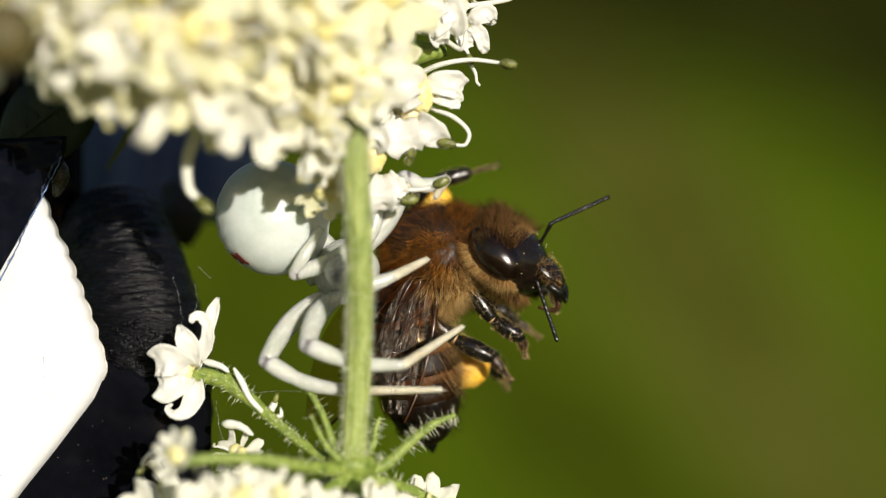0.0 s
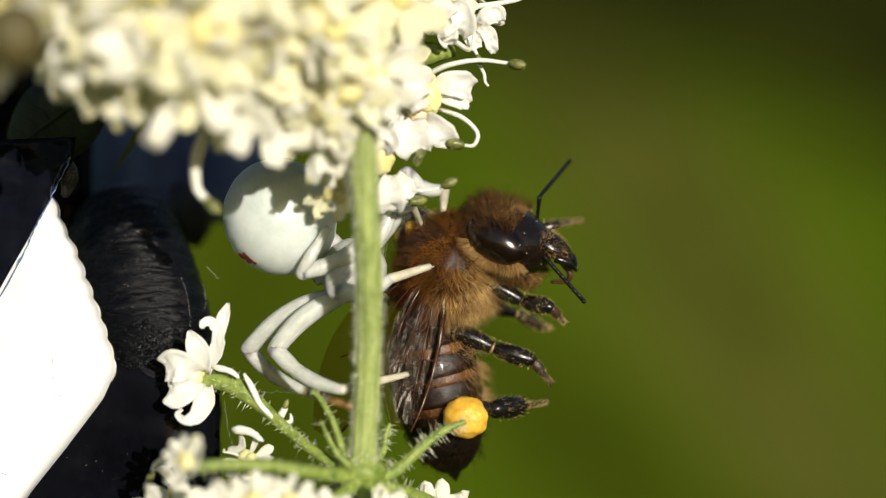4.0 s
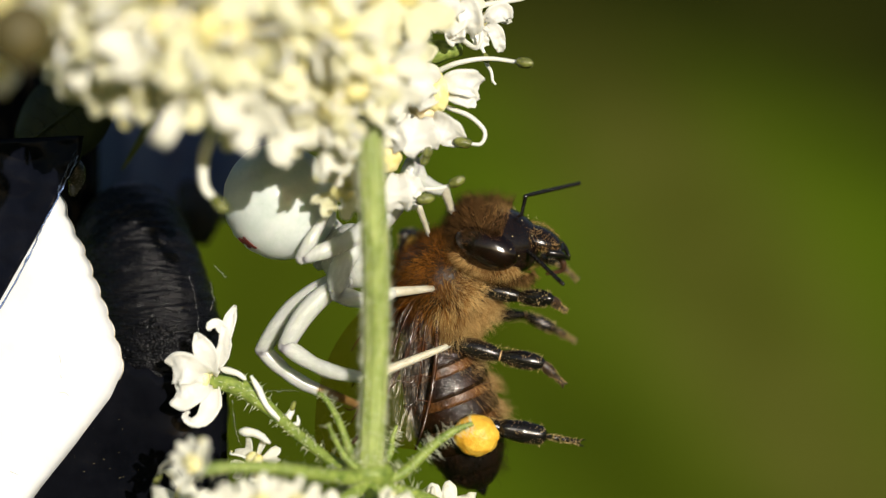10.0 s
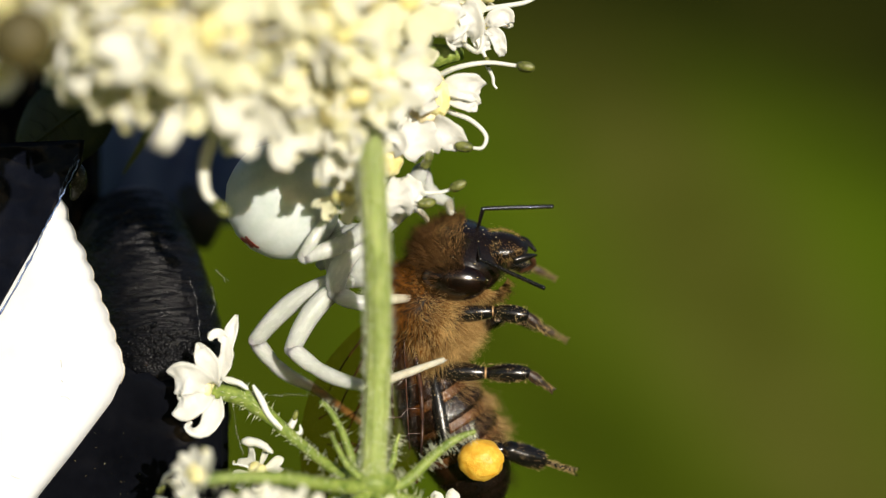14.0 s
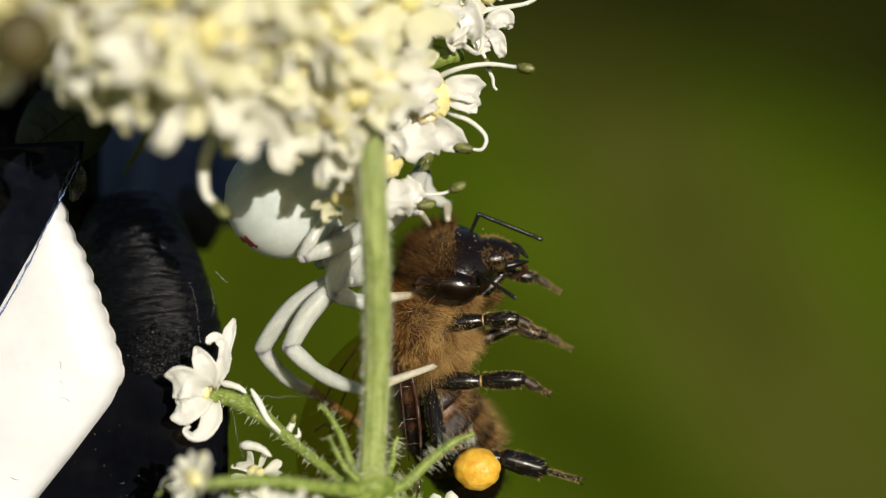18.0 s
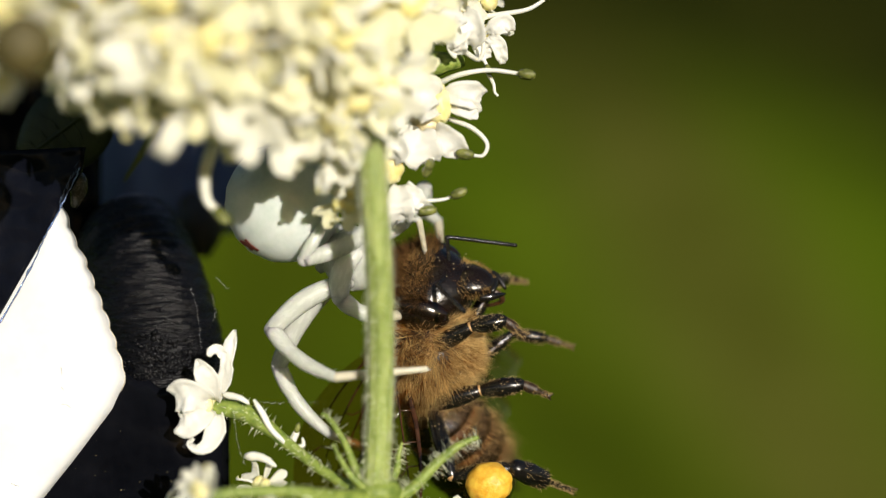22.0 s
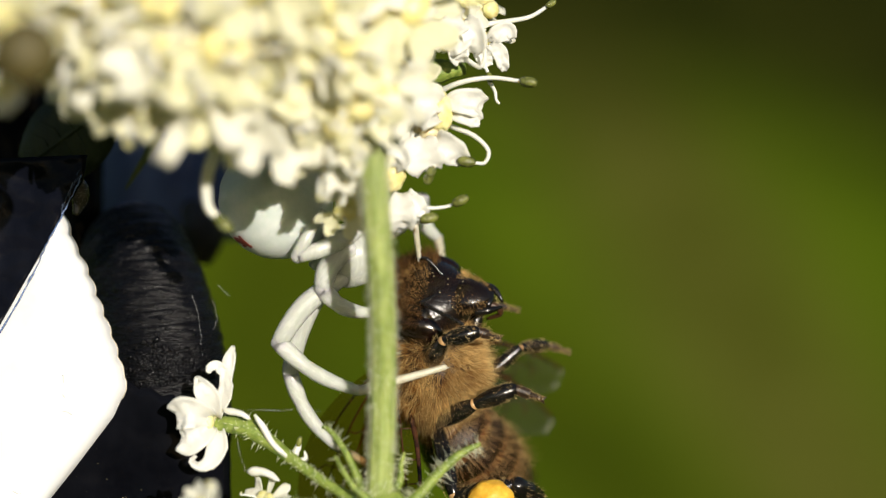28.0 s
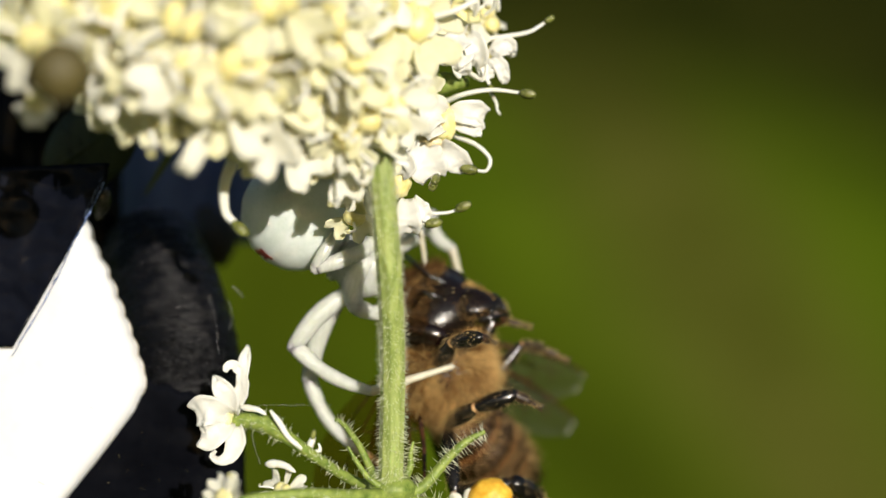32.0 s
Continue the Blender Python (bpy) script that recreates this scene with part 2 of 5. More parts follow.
def blob(center, size, nu=20, nv=14, warp=None, turn=None):
    """An ellipsoid, with warp(unit vector) -> scale of the radius."""
    verts, faces = [], []
    c = Vector(center)
    for i in range(nv + 1):
        th = math.pi * i / nv
        for j in range(nu):
            ph = 2 * math.pi * j / nu
            u = Vector((math.sin(th) * math.cos(ph), math.sin(th) * math.sin(ph), math.cos(th)))
            w = warp(u) if warp else 1.0
            q = Vector((u.x * size[0] * w, u.y * size[1] * w, u.z * size[2] * w))
            verts.append(c + (turn @ q if turn else q))
    for i in range(nv):
        for j in range(nu):
            k = (j + 1) % nu
            faces.append((i * nu + j, (i + 1) * nu + j, (i + 1) * nu + k, i * nu + k))
    return verts, faces


def thick(grid, t):
    """A closed skin of thickness t from a grid of points (rows of equal length)."""
    nr, nc = len(grid), len(grid[0])
    g = [[Vector(q) for q in row] for row in grid]
    verts, faces = [], []
    for side in (0.5, -0.5):
        for i in range(nr):
            for j in range(nc):
                du = g[min(i + 1, nr - 1)][j] - g[max(i - 1, 0)][j]
                dv = g[i][min(j + 1, nc - 1)] - g[i][max(j - 1, 0)]
                verts.append(g[i][j] + du.cross(dv).normalized() * (side * t))
    o = nr * nc
    for i in range(nr - 1):
        for j in range(nc - 1):
            q = (i * nc + j, (i + 1) * nc + j, (i + 1) * nc + j + 1, i * nc + j + 1)
            faces.append(q)
            faces.append(tuple(o + k for k in reversed(q)))
    rim = ([j for j in range(nc)] + [i * nc + nc - 1 for i in range(1, nr)] + [(nr - 1) * nc + j for j in range(nc - 2, -1, -1)]
           + [i * nc for i in range(nr - 2, 0, -1)])
    for k in range(len(rim)):
        a, b = rim[k], rim[(k + 1) % len(rim)]
        faces.append((a, b, o + b, o + a))
    return verts, faces


def hairs(roots, ways, lengths, radius, bend=0.15, rng=None):
    """Thin three-sided tapering hairs."""
    rng = rng or random.Random(3)
    verts, faces = [], []
    for p, w, L in zip(roots, ways, lengths):
        p, w = Vector(p), Vector(w).normalized()
        x = w.orthogonal().normalized()
        y = w.cross(x)
        s = Vector((rng.uniform(-1, 1), rng.uniform(-1, 1), rng.uniform(-1, 1))) * (bend * L)
        n = len(verts)
        for q, r in ((p, radius), (p + w * (0.5 * L) + s * 0.4, radius * 0.7)):
            for c, sn in ((1, 0), (-0.5, 0.866), (-0.5, -0.866)):
                verts.append(q + x * (r * c) + y * (r * sn))
        verts.append(p + w * L + s)
        for j in range(3):
            k = (j + 1) % 3
            faces += [(n + j, n + k, n + 3 + k, n + 3 + j), (n + 3 + j, n + 3 + k, n + 6)]
    return verts, faces


# ---- the setting: a meadow with a grassy bank behind ----
def ground():
    """One sheet: level under the plant, a bank behind it, and meadow to the horizon."""
    xs = sorted(set([-3000, -800, -200, -60, -20, -8, 8, 20, 60, 200, 800, 3000] + [i * 0.25 for i in range(-16, 17)]))
    ys = sorted(set([-3000, -800, -200, -60, -20, -8, -4, -2, -1, 0, 0.5, 10, 20, 60, 200, 800, 3000] + [1 + i * 0.2 for i in range(36)]))
    verts, faces = [], []
    for y in ys:
        for x in xs:
            rise = max(0.0, min(1.0, (y - 2.05) / 3.6))
            z = -0.65 + 2.9 * rise
            if abs(x) < 10 and 0 < y < 9:
                z += 0.06 * noise.noise((x * 1.3, y * 1.3, 0.0))
            verts.append((x * 1000, y * 1000, z * 1000))
    n = len(xs)
    for i in range(len(ys) - 1):
        for j in range(n - 1):
            faces.append((i * n + j, i * n + j + 1, (i + 1) * n + j + 1, (i + 1) * n + j))
    m = bpy.data.materials.new("meadow grass")
    m.use_nodes = True
    nt = m.node_tree
    bsdf = nt.nodes["Principled BSDF"]
    bsdf.inputs["Roughness"].default_value = 0.85
    bsdf.inputs["Specular IOR Level"].default_value = 0.04
    co = nt.nodes.new("ShaderNodeTexCoord")

    def noise_at(scale, detail):
        nz = nt.nodes.new("ShaderNodeTexNoise")
        nz.inputs["Scale"].default_value, nz.inputs["Detail"].default_value = scale, detail
        nt.links.new(co.outputs["Object"], nz.inputs["Vector"])
        return nz.outputs["Fac"]

    def ramp(fac, stops):
        r = nt.nodes.new("ShaderNodeValToRGB")
        while len(r.color_ramp.elements) < len(stops):
            r.color_ramp.elements.new(0.5)
        for e, (p, c) in zip(r.color_ramp.elements, stops):
            e.position, e.color = p, (*c, 1)
        nt.links.new(fac, r.inputs[0])
        return r.outputs[0]

    def mix(fac, a, b):
        x = nt.nodes.new("ShaderNodeMix")
        x.data_type = "RGBA"
        nt.links.new(fac, x.inputs[0])
        nt.links.new(a, x.inputs[6])
        nt.links.new(b, x.inputs[7])
        return x.outputs[2]

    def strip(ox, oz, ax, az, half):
        """1 along the middle of a strip across the bank, fading to 0 at its edges."""
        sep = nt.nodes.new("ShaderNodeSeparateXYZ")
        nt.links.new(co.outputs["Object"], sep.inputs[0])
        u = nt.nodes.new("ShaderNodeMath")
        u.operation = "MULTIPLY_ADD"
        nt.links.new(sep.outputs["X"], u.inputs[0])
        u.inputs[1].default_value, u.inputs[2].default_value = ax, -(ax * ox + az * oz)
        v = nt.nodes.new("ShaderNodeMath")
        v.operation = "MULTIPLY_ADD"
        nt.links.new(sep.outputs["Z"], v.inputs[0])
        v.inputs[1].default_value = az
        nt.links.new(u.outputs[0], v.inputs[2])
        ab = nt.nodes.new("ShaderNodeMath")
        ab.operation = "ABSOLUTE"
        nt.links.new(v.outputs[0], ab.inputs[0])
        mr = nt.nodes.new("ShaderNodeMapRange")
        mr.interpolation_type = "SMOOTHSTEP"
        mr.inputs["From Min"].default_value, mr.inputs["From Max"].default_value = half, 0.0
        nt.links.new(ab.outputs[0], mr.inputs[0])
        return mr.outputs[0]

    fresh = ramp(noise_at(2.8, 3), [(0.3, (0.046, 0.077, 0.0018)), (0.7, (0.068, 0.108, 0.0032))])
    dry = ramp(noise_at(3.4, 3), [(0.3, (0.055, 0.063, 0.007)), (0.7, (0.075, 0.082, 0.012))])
    # two darker greens, laid in soft strips over the fresh and dry grass
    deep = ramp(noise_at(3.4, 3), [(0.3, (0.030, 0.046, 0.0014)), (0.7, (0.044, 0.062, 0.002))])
    darkest_green = ramp(noise_at(4, 3), [(0.3, (0.011, 0.014, 0.0010)), (0.7, (0.018, 0.021, 0.0020))])
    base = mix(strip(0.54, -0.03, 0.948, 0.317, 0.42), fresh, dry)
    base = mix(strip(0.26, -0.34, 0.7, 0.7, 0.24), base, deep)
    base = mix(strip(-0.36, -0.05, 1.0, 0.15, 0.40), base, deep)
    base = mix(strip(0.80, 0.72, 0.16, 0.98, 0.70), base, darkest_green)
    base = mix(strip(1.18, 0.66, 0.74, 0.67, 0.66), base, darkest_green)
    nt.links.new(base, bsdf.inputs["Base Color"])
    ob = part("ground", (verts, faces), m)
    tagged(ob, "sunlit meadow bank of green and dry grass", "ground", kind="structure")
    return ob


ground()


def support():
    """The black tube, the film wound on it and the strip of white tape that hold the plant up."""
    rng = random.Random(5)
    tube_thing = thing("support_tube", "wrinkled black rubber tube beside the flower stem", "tube")
    line = spline([sheet(212, 392, 8.0), sheet(236, 425, 6.8), sheet(264, 500, 5.2), sheet(290, 600, 4.2), sheet(300, 720, 4.0), sheet(300, 1010, 4.2)], 90)
    radii = []
    for i in range(91):
        u = i / 90
        r = 2.35 + 0.10 * math.sin(u * 3.1) 
        r *= math.sqrt(max(0.02, 1 - (1 - min(1, (i + 0.2) / 12)) ** 2))
        radii.append(r * (1 + 0.016 * math.sin(u * 150 + 2 * math.sin(u * 20)) + rng.uniform(-0.006, 0.006)))
    v, f = tube(line, radii, 48)
    v = [Vector(q) + Vector((noise.noise(Vector(q) * 1.1), noise.noise(Vector(q) * 1.1 + Vector((9, 0, 0))), 0)) * 0.10 for q in v]
    part("tube_body", (v, f), M_RUBBER, tube_thing)
    foot = sheet(300, 1000, 4.2)
    part("lower_tube", tube([foot, Vector((foot.x, foot.y + 4, -300)), Vector((foot.x + 6, foot.y + 10, -690))], [2.4, 2.6, 2.6], 24), M_RUBBER, tube_thing)
    crumbs = []
    for i in range(700):
        p = sheet(rng.gauss(275, 40), rng.gauss(635, 24), 0) + Vector((0, 0, 0))
        c = sheet(292, 650, 4.1)
        dx = p.x - c.x
        if abs(dx) > 2.2:
            continue
        y = c.y - math.sqrt(2.4 ** 2 - dx * dx)
        s = 0.03 + 0.10 * rng.random() ** 2
        crumbs.append(blob((p.x, y - 0.08, p.z), (s, s * 0.8, s * 0.8), 6, 4, lambda u: 1 + 0.9 * noise.noise(u * 2 + p * 7)))
    part("torn_edge", join(*crumbs), M_RUBBER, tube_thing, "crumbled torn rubber edge", kind="stuff")

    film = thing("black_film", "glossy black film wrapped round the tube's lower end", "film")
    grid = []
    for i in range(25):
        u = i / 24
        row = []
        for j in range(21):
            w = j / 20
            a = 5 + w * 395
            top = np.interp(a, [0, 60, 150, 215, 290, 400], [700, 690, 668, 640, 664, 690]) + 5 * math.sin(a * 0.16)
            b = top + u * (1020 - top)
            dx = (a - 300) / 45.0
            d = 4.15 - math.sqrt(max(0.05, 2.85 ** 2 - dx * dx))
            d = min(d, 1.80) if a < 300 else d
            d += 0.10 * noise.noise((a * 0.02, b * 0.02, 1.0))
            row.append(sheet(a, b, d))
        grid.append(row)
    part("film_sheet", thick(grid, 0.12), M_FILM, film)
    film_grid = grid
    flap = []
    for i in range(41):
        u = i / 40
        row = []
        for j in range(31):
            w = j / 30
            right = np.interp(u, [0, 0.12, 1], [148, 142, -30])
            b = 252 + u * 330 - 12 * w * (1 - u)
            a = -140 + w * (right + 140)
            row.append(sheet(a, b, 0.42 + 0.3 * math.sin(w * 3) + 0.12 * noise.noise((a * 0.03, b * 0.03, 4)) + 0.45 * max(0, w - 0.6) * (1 - u) ** 3 * noise.noise((a * 0.09, b * 0.09, 7))))
        flap.append(row)
    part("film_flap", thick(flap, 0.10), M_FLAP, film, "folded black film flap with a bright cut edge")
    # the black film's edge highlight, drawn as a thin blue metallic line
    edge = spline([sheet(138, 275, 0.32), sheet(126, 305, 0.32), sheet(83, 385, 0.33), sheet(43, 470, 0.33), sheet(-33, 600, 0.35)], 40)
    part("cut_edge", tube([q + Vector((rng.uniform(-0.03, 0.03), 0, rng.uniform(-0.03, 0.03))) for q in edge], [0.022 + 0.06 * abs(noise.noise((0.0, k * 0.7, 3.0))) for k in range(len(edge))], 6), M_EDGE_GLINT, film, "cut edge with a blue glint in its colour")
    back = [[sheet(-160 + 335 * j / 16, 60 + 380 * i / 16, 11 + 0.5 * math.sin(j * 0.8) + 0.5 * noise.noise((j * 0.4, i * 0.4, 2))) for j in range(17)] for i in range(17)]
    part("film_fold", thick(back, 0.12), M_FILM, film, "loose black film fold in the shade")
    # slivers added along the flap's edge to stand for its sparkle
    glints = []
    for _ in range(16):
        u = rng.random() ** 1.6
        q = sheet(137 - 36 * u + rng.uniform(-5, 2), 268 + 75 * u, 0.28 + rng.uniform(-0.05, 0.08))
        s = rng.uniform(0.02, 0.06)
        glints.append(blob(q, (s * 0.6, s * 0.3, s * rng.uniform(2.0, 4.5)), 5, 4, lambda w: 1 + 0.6 * noise.noise(w * 2 + q), Matrix.Rotation(rng.uniform(0.2, 0.7), 3, "Y")))
    part("crumpled_tip", join(*glints), M_SPARK, film, "small added pieces that stand for sparkle on the film edge", smooth=False, kind="stuff")
    knob = spline([sheet(112, 300, 2.0), sheet(128, 292, 1.6), sheet(136, 315, 1.6), sheet(128, 345, 1.8)], 14)
    part("film_curl", tube(knob, [0.15, 0.36, 0.42, 0.34, 0.15], 12), M_CURL, film, "curled grey end of the film")

    motes = []
    for _ in range(40):
        q = rng.choice(film_grid[rng.randrange(6, 22)][6:16])
        s = rng.uniform(0.006, 0.015)
        motes.append(blob(q + Vector((rng.uniform(-0.4, 0.4), -0.09, rng.uniform(-0.3, 0.3))), (s, s * 0.6, s), 5, 4))
    part("dust", join(*motes), M_DUST, film, "pale dust motes on the film", kind="stuff")

    tape = thing("white_tape", "strip of white tape with a serrated cut edge", "tape")
    grid = []
    n = 120
    for i in range(n + 1):
        u = i / n
        b = 345 + u * 640  # down the strip
        right = np.interp(b, [345, 400, 440, 560, 640, 655, 700, 790, 860, 985], [106, 124, 145, 190, 216, 216, 196, 128, 72, -20])
        if b < 650:
            right += 5.5 * min(1, (650 - b) / 45) * abs(math.sin((b - 345) * math.pi / 36.0)) - 2 * min(1, (650 - b) / 45)
        left = np.interp(b, [345, 470, 600, 985], [62, -25, -110, -200])
        row = []
        for j in range(13):
            w = j / 12
            a = left + (max(right, left + 8) - left) * w
            d = 1.35 - 0.5 * math.sin(w * 2.4) + 0.5 * w ** 6 + 0.10 * noise.noise((a * 0.012, b * 0.012, 2))
            row.append(sheet(a, b, d))
        grid.append(row)
    part("tape_strip", thick(grid, 0.14), M_TAPE, tape)
    part("glue_edge", tube([row[-1] + Vector((0.02, 0.06, 0)) for row in grid[:62]], 0.045, 6), M_TAPE_EDGE, tape, "brownish glue line along the cut")

    lint = []
    for _ in range(4):
        a, b = rng.uniform(5, 150), rng.uniform(500, 860)
        p = sheet(a, b, 0.72)
        q = p + Vector((rng.uniform(-0.4, 0.4), 0, rng.uniform(-0.4, 0.4)))
        lint.append(tube(spline([p, p.lerp(q, 0.5) + Vector((rng.uniform(-0.15, 0.15), -0.02, rng.uniform(-0.15, 0.15))), q], 8), 0.006, 4))
    part("lint", join(*lint), M_BARK, tape, "a few dark lint fibres", kind="stuff")

    cloth = thing("navy_cloth", "dark navy cloth hanging in the shade behind the tube", "cloth")
    grid = [[sheet(140 + 335 * j / 12, -60 + 450 * i / 12, 18 + 1.5 * math.sin(j * 0.9 + i * 0.2)) for j in range(13)] for i in range(13)]
    part("cloth_fold", thick(grid, 0.4), M_NAVY, cloth)
    part("cloth_edge", tube(spline([sheet(330, 330, 14), sheet(352, 380, 13), sheet(345, 430, 13)], 12), [0.5, 1.1, 0.6], 12), M_BARK, cloth, "rolled brown hem")


M_FLAP = material("blue-black film", (0.0025, 0.003, 0.006), (0.006, 0.007, 0.012), 2.5, 0.16, 0.03, bump_size=0.5, spec=0.1)
# light blue-grey of the sparkle put into the slivers' colour
M_SPARK = material("film sparkle", (0.012, 0.016, 0.03), (0.10, 0.13, 0.20), 0.15, 0.18, 0.03, metal=0.5, bump_size=0.1)
M_CURL = material("grey film curl", (0.02, 0.02, 0.02), (0.08, 0.078, 0.07), 0.5, 0.25, 0.02)
# blue highlight of the film's edge put into the colour
M_EDGE_GLINT = material("film edge glint", (0.01, 0.03, 0.13), (0.40, 0.55, 0.95), 0.08, 0.22, 0.02, metal=0.6)
M_BARK = material("brown hem", (0.012, 0.010, 0.008), (0.03, 0.024, 0.016), 0.8, 0.7, 0.05)
support()


# ---- flowers ----
def petal_shape(rng, L=1.5, W=1.15, lift=0.35, fold=0.9):
    """One heart-ended petal along +x: narrow claw, broad blade, tip folded inwards."""
    grid = []
    nu, nv = 9, 7
    wob = rng.uniform(0, 9)
    for i in range(nu + 1):
        u = i / nu
        width = W * (0.16 + 0.84 * math.sin(min(1, u * 1.12) * math.pi * 0.62) ** 1.3) * (1 - 0.25 * max(0, u - 0.8) / 0.2)
        row = []
        for j in range(nv):
            v = 2 * j / (nv - 1) - 1
            notch = 0.26 * L * (1 - min(1, abs(v) * 1.9)) * max(0, (u - 0.6) / 0.4) ** 2
            ang = fold * max(0, u - 0.45) * 2.2
            x = L * (u if u < 0.45 else 0.45 + 0.55 * math.sin(min(1.5, ang)) / max(0.3, fold * 1.21)) - notch
            z = lift * math.sin(u * 2.0) - L * 0.3 * (1 - math.cos(ang))
            z += 0.16 * W * v * v * (0.4 + u) + 0.09 * noise.noise((u * 2.2 + wob, v * 1.7, wob))
            row.append((x, v * width / 2, z))
        grid.append(row)
    return thick(grid, 0.05)


def curled_petal(rng, L=1.7, W=0.55):
    """A narrow petal that rolls in at the tip."""
    grid = []
    for i in range(13):
        u = i / 12
        ang = 4.6 * max(0, u - 0.35) ** 1.4
        x = L * (min(u, 0.45) + 0.34 * math.sin(ang))
        z = 0.5 * u + L * 0.34 * (1 - math.cos(ang)) * 0.8
        w = W * math.sin(0.25 + u * 2.6) ** 0.8 if u < 1 else W * 0.25
        grid.append([(x, v * w / 2, z + 0.12 * v * v) for v in (-1, -0.5, 0, 0.5, 1)])
    return thick(grid, 0.05)


frng = random.Random(11)
PETALS = [mesh_of("petal", petal_shape(frng, 1.5 + 0.25 * frng.random(), 1.45 + 0.35 * frng.random(), frng.uniform(0.0, 0.25), frng.uniform(0.1, 0.5)), M_PETAL_WARM) for _ in range(6)]
PETALS_CREAM = [mesh_of("petal", petal_shape(frng, 1.3 + 0.3 * frng.random(), 1.3 + 0.3 * frng.random(), frng.uniform(0.0, 0.3), frng.uniform(0.15, 0.7)), M_PETAL_CREAM) for _ in range(4)]
CURLS = [mesh_of("petal", curled_petal(frng, 1.5 + 0.5 * frng.random(), 0.5 + 0.2 * frng.random()), M_PETAL_WARM) for _ in range(4)]


def disc_shape(rng, r=0.62):
    """The two-lobed nectar cushion."""
    lobes = []
    for s in (-1, 1):
        lobes.append(blob((0, s * r * 0.42, r * 0.25), (r * 0.92, r * 0.74, r * 0.62), 16, 10,
                          lambda u: 1 + 0.06 * noise.noise(u * 3.0 + Vector((s, 0, 0)))))
    lobes.append(tube([(0, 0, -0.9), (0, 0, -0.5), (0, 0, 0.05)], [r * 0.45, r * 0.75, r * 0.8], 12))
    return join(*lobes)


DISCS = [mesh_of("floret", disc_shape(frng, 0.60 + 0.16 * frng.random()), M_DISC) for _ in range(3)]


def anther_shape(s=0.26):
    lobes = [blob((0, k * s * 0.44, 0), (s * 0.50, s * 0.40, s * 1.18), 14, 12, lambda u: (1 - 0.25 * abs(u.z) ** 3) * (1 + 0.10 * noise.noise(u * 3))) for k in (-1, 1)]
    return join(*lobes, blob((0, 0, 0), (s * 0.4, s * 0.5, s * 0.95), 8, 6))


ANTHERS = [mesh_of("anther", anther_shape(s), M_ANTHER_PALE) for s in (0.15, 0.18, 0.21)]


def filament_shape(rng, L=1.7):
    out = rng.uniform(0.5, 1.0)
    pts = [(0, 0, 0), (0.35 * L * out, 0, 0.5 * L), (0.75 * L * out, rng.uniform(-0.2, 0.2), 0.75 * L), (L * out, rng.uniform(-0.3, 0.3), rng.uniform(0.35, 0.8) * L)]
    line = spline(pts, 12)
    return tube(line, [0.11, 0.085, 0.06], 6), line[-1]


FILAMENTS = []
for _ in range(5):
    shape, tip = filament_shape(frng, frng.uniform(1.3, 1.9))
    FILAMENTS.append((mesh_of("filament", shape, M_FILAMENT), tip))


def floret(parent, m, rng, stamens=3, cream=False, petals=5, size=1.0, skip=()):
    """A floret: cushion, petals round it, and stamens. m: its pose, z out of the flower."""
    ms = m @ Matrix.Scale(size, 4)
    base = part("floret", rng.choice(DISCS), None, parent, m=ms)
    turn0 = rng.uniform(0, 360)
    for i in range(petals):
        if i in skip:
            continue
        pool = PETALS_CREAM if cream and rng.random() < 0.6 else (CURLS if rng.random() < 0.07 else PETALS)
        part("petal", rng.choice(pool), None, base,
             m=pose(0, 0, 0, 0, 0, turn0 + i * 72 + rng.uniform(-14, 14)) @ pose(0.46, 0, -0.12, rng.uniform(-14, 14), rng.uniform(-14, 18), 0))
    for i in range(stamens):
        me, tip = rng.choice(FILAMENTS)
        fm = pose(0, 0, 0, 0, 0, turn0 + 36 + i * 360 / max(1, stamens) + rng.uniform(-25, 25)) @ pose(0.45, 0, 0.0, 0, rng.uniform(-10, 25), 0)
        part("filament", me, None, base, m=fm)
        if rng.random() < 0.75:
            part("anther", rng.choice(ANTHERS), None, base, m=fm @ pose(*tip, rng.uniform(0, 90), rng.uniform(0, 180), 0))
    return base


def blade(places, widths, cup=0.25, turn=0.0, ruffle=0.05, t=0.05):
    """A cupped petal blade along a line of places."""
    n = 14
    line = spline(places, n)
    grid = []
    for k, q in enumerate(line):
        way = (line[min(k + 1, n)] - line[max(k - 1, 0)]).normalized()
        across = (Vector((turn, 1, 0.2 * turn)).cross(way)).normalized()
        w = np.interp(k / n, np.linspace(0, 1, len(widths)), widths) / 2
        out = across.cross(way)
        row = []
        for v in (-1, -0.75, -0.45, -0.15, 0.15, 0.45, 0.75, 1):
            dip = 0.10 * w * (1 - abs(v)) if k == n else 0
            row.append(q + across * (w * v) - way * dip + out * (cup * w * v * v + ruffle * noise.noise((k * 0.45, v * 2.6, q.x + 3 * q.z))))
        grid.append(row)
    return thick(grid, t)


def facing(p, way, spin=0.0):
    return aim(p, way, (0.2, 1, 0.3)) @ pose(0, 0, 0, 0, 0, spin)


def stamen(parent, pts, r=0.085, anther=0.25, tilt=(0, 0, 0)):
    """A single long stamen through places of the plan, with its anther at the end."""
    line = spline([sheet(*q) for q in pts], 18)
    part("filament", tube(line, [r * 1.25, r, r * 0.75], 7), M_FILAMENT, parent)
    if anther:
        way = line[-1] - line[-3]
        part("anther", anther_shape(anther), M_ANTHER, parent, m=aim(line[-1], way) @ pose(0, 0, anther * 0.7, *tilt))


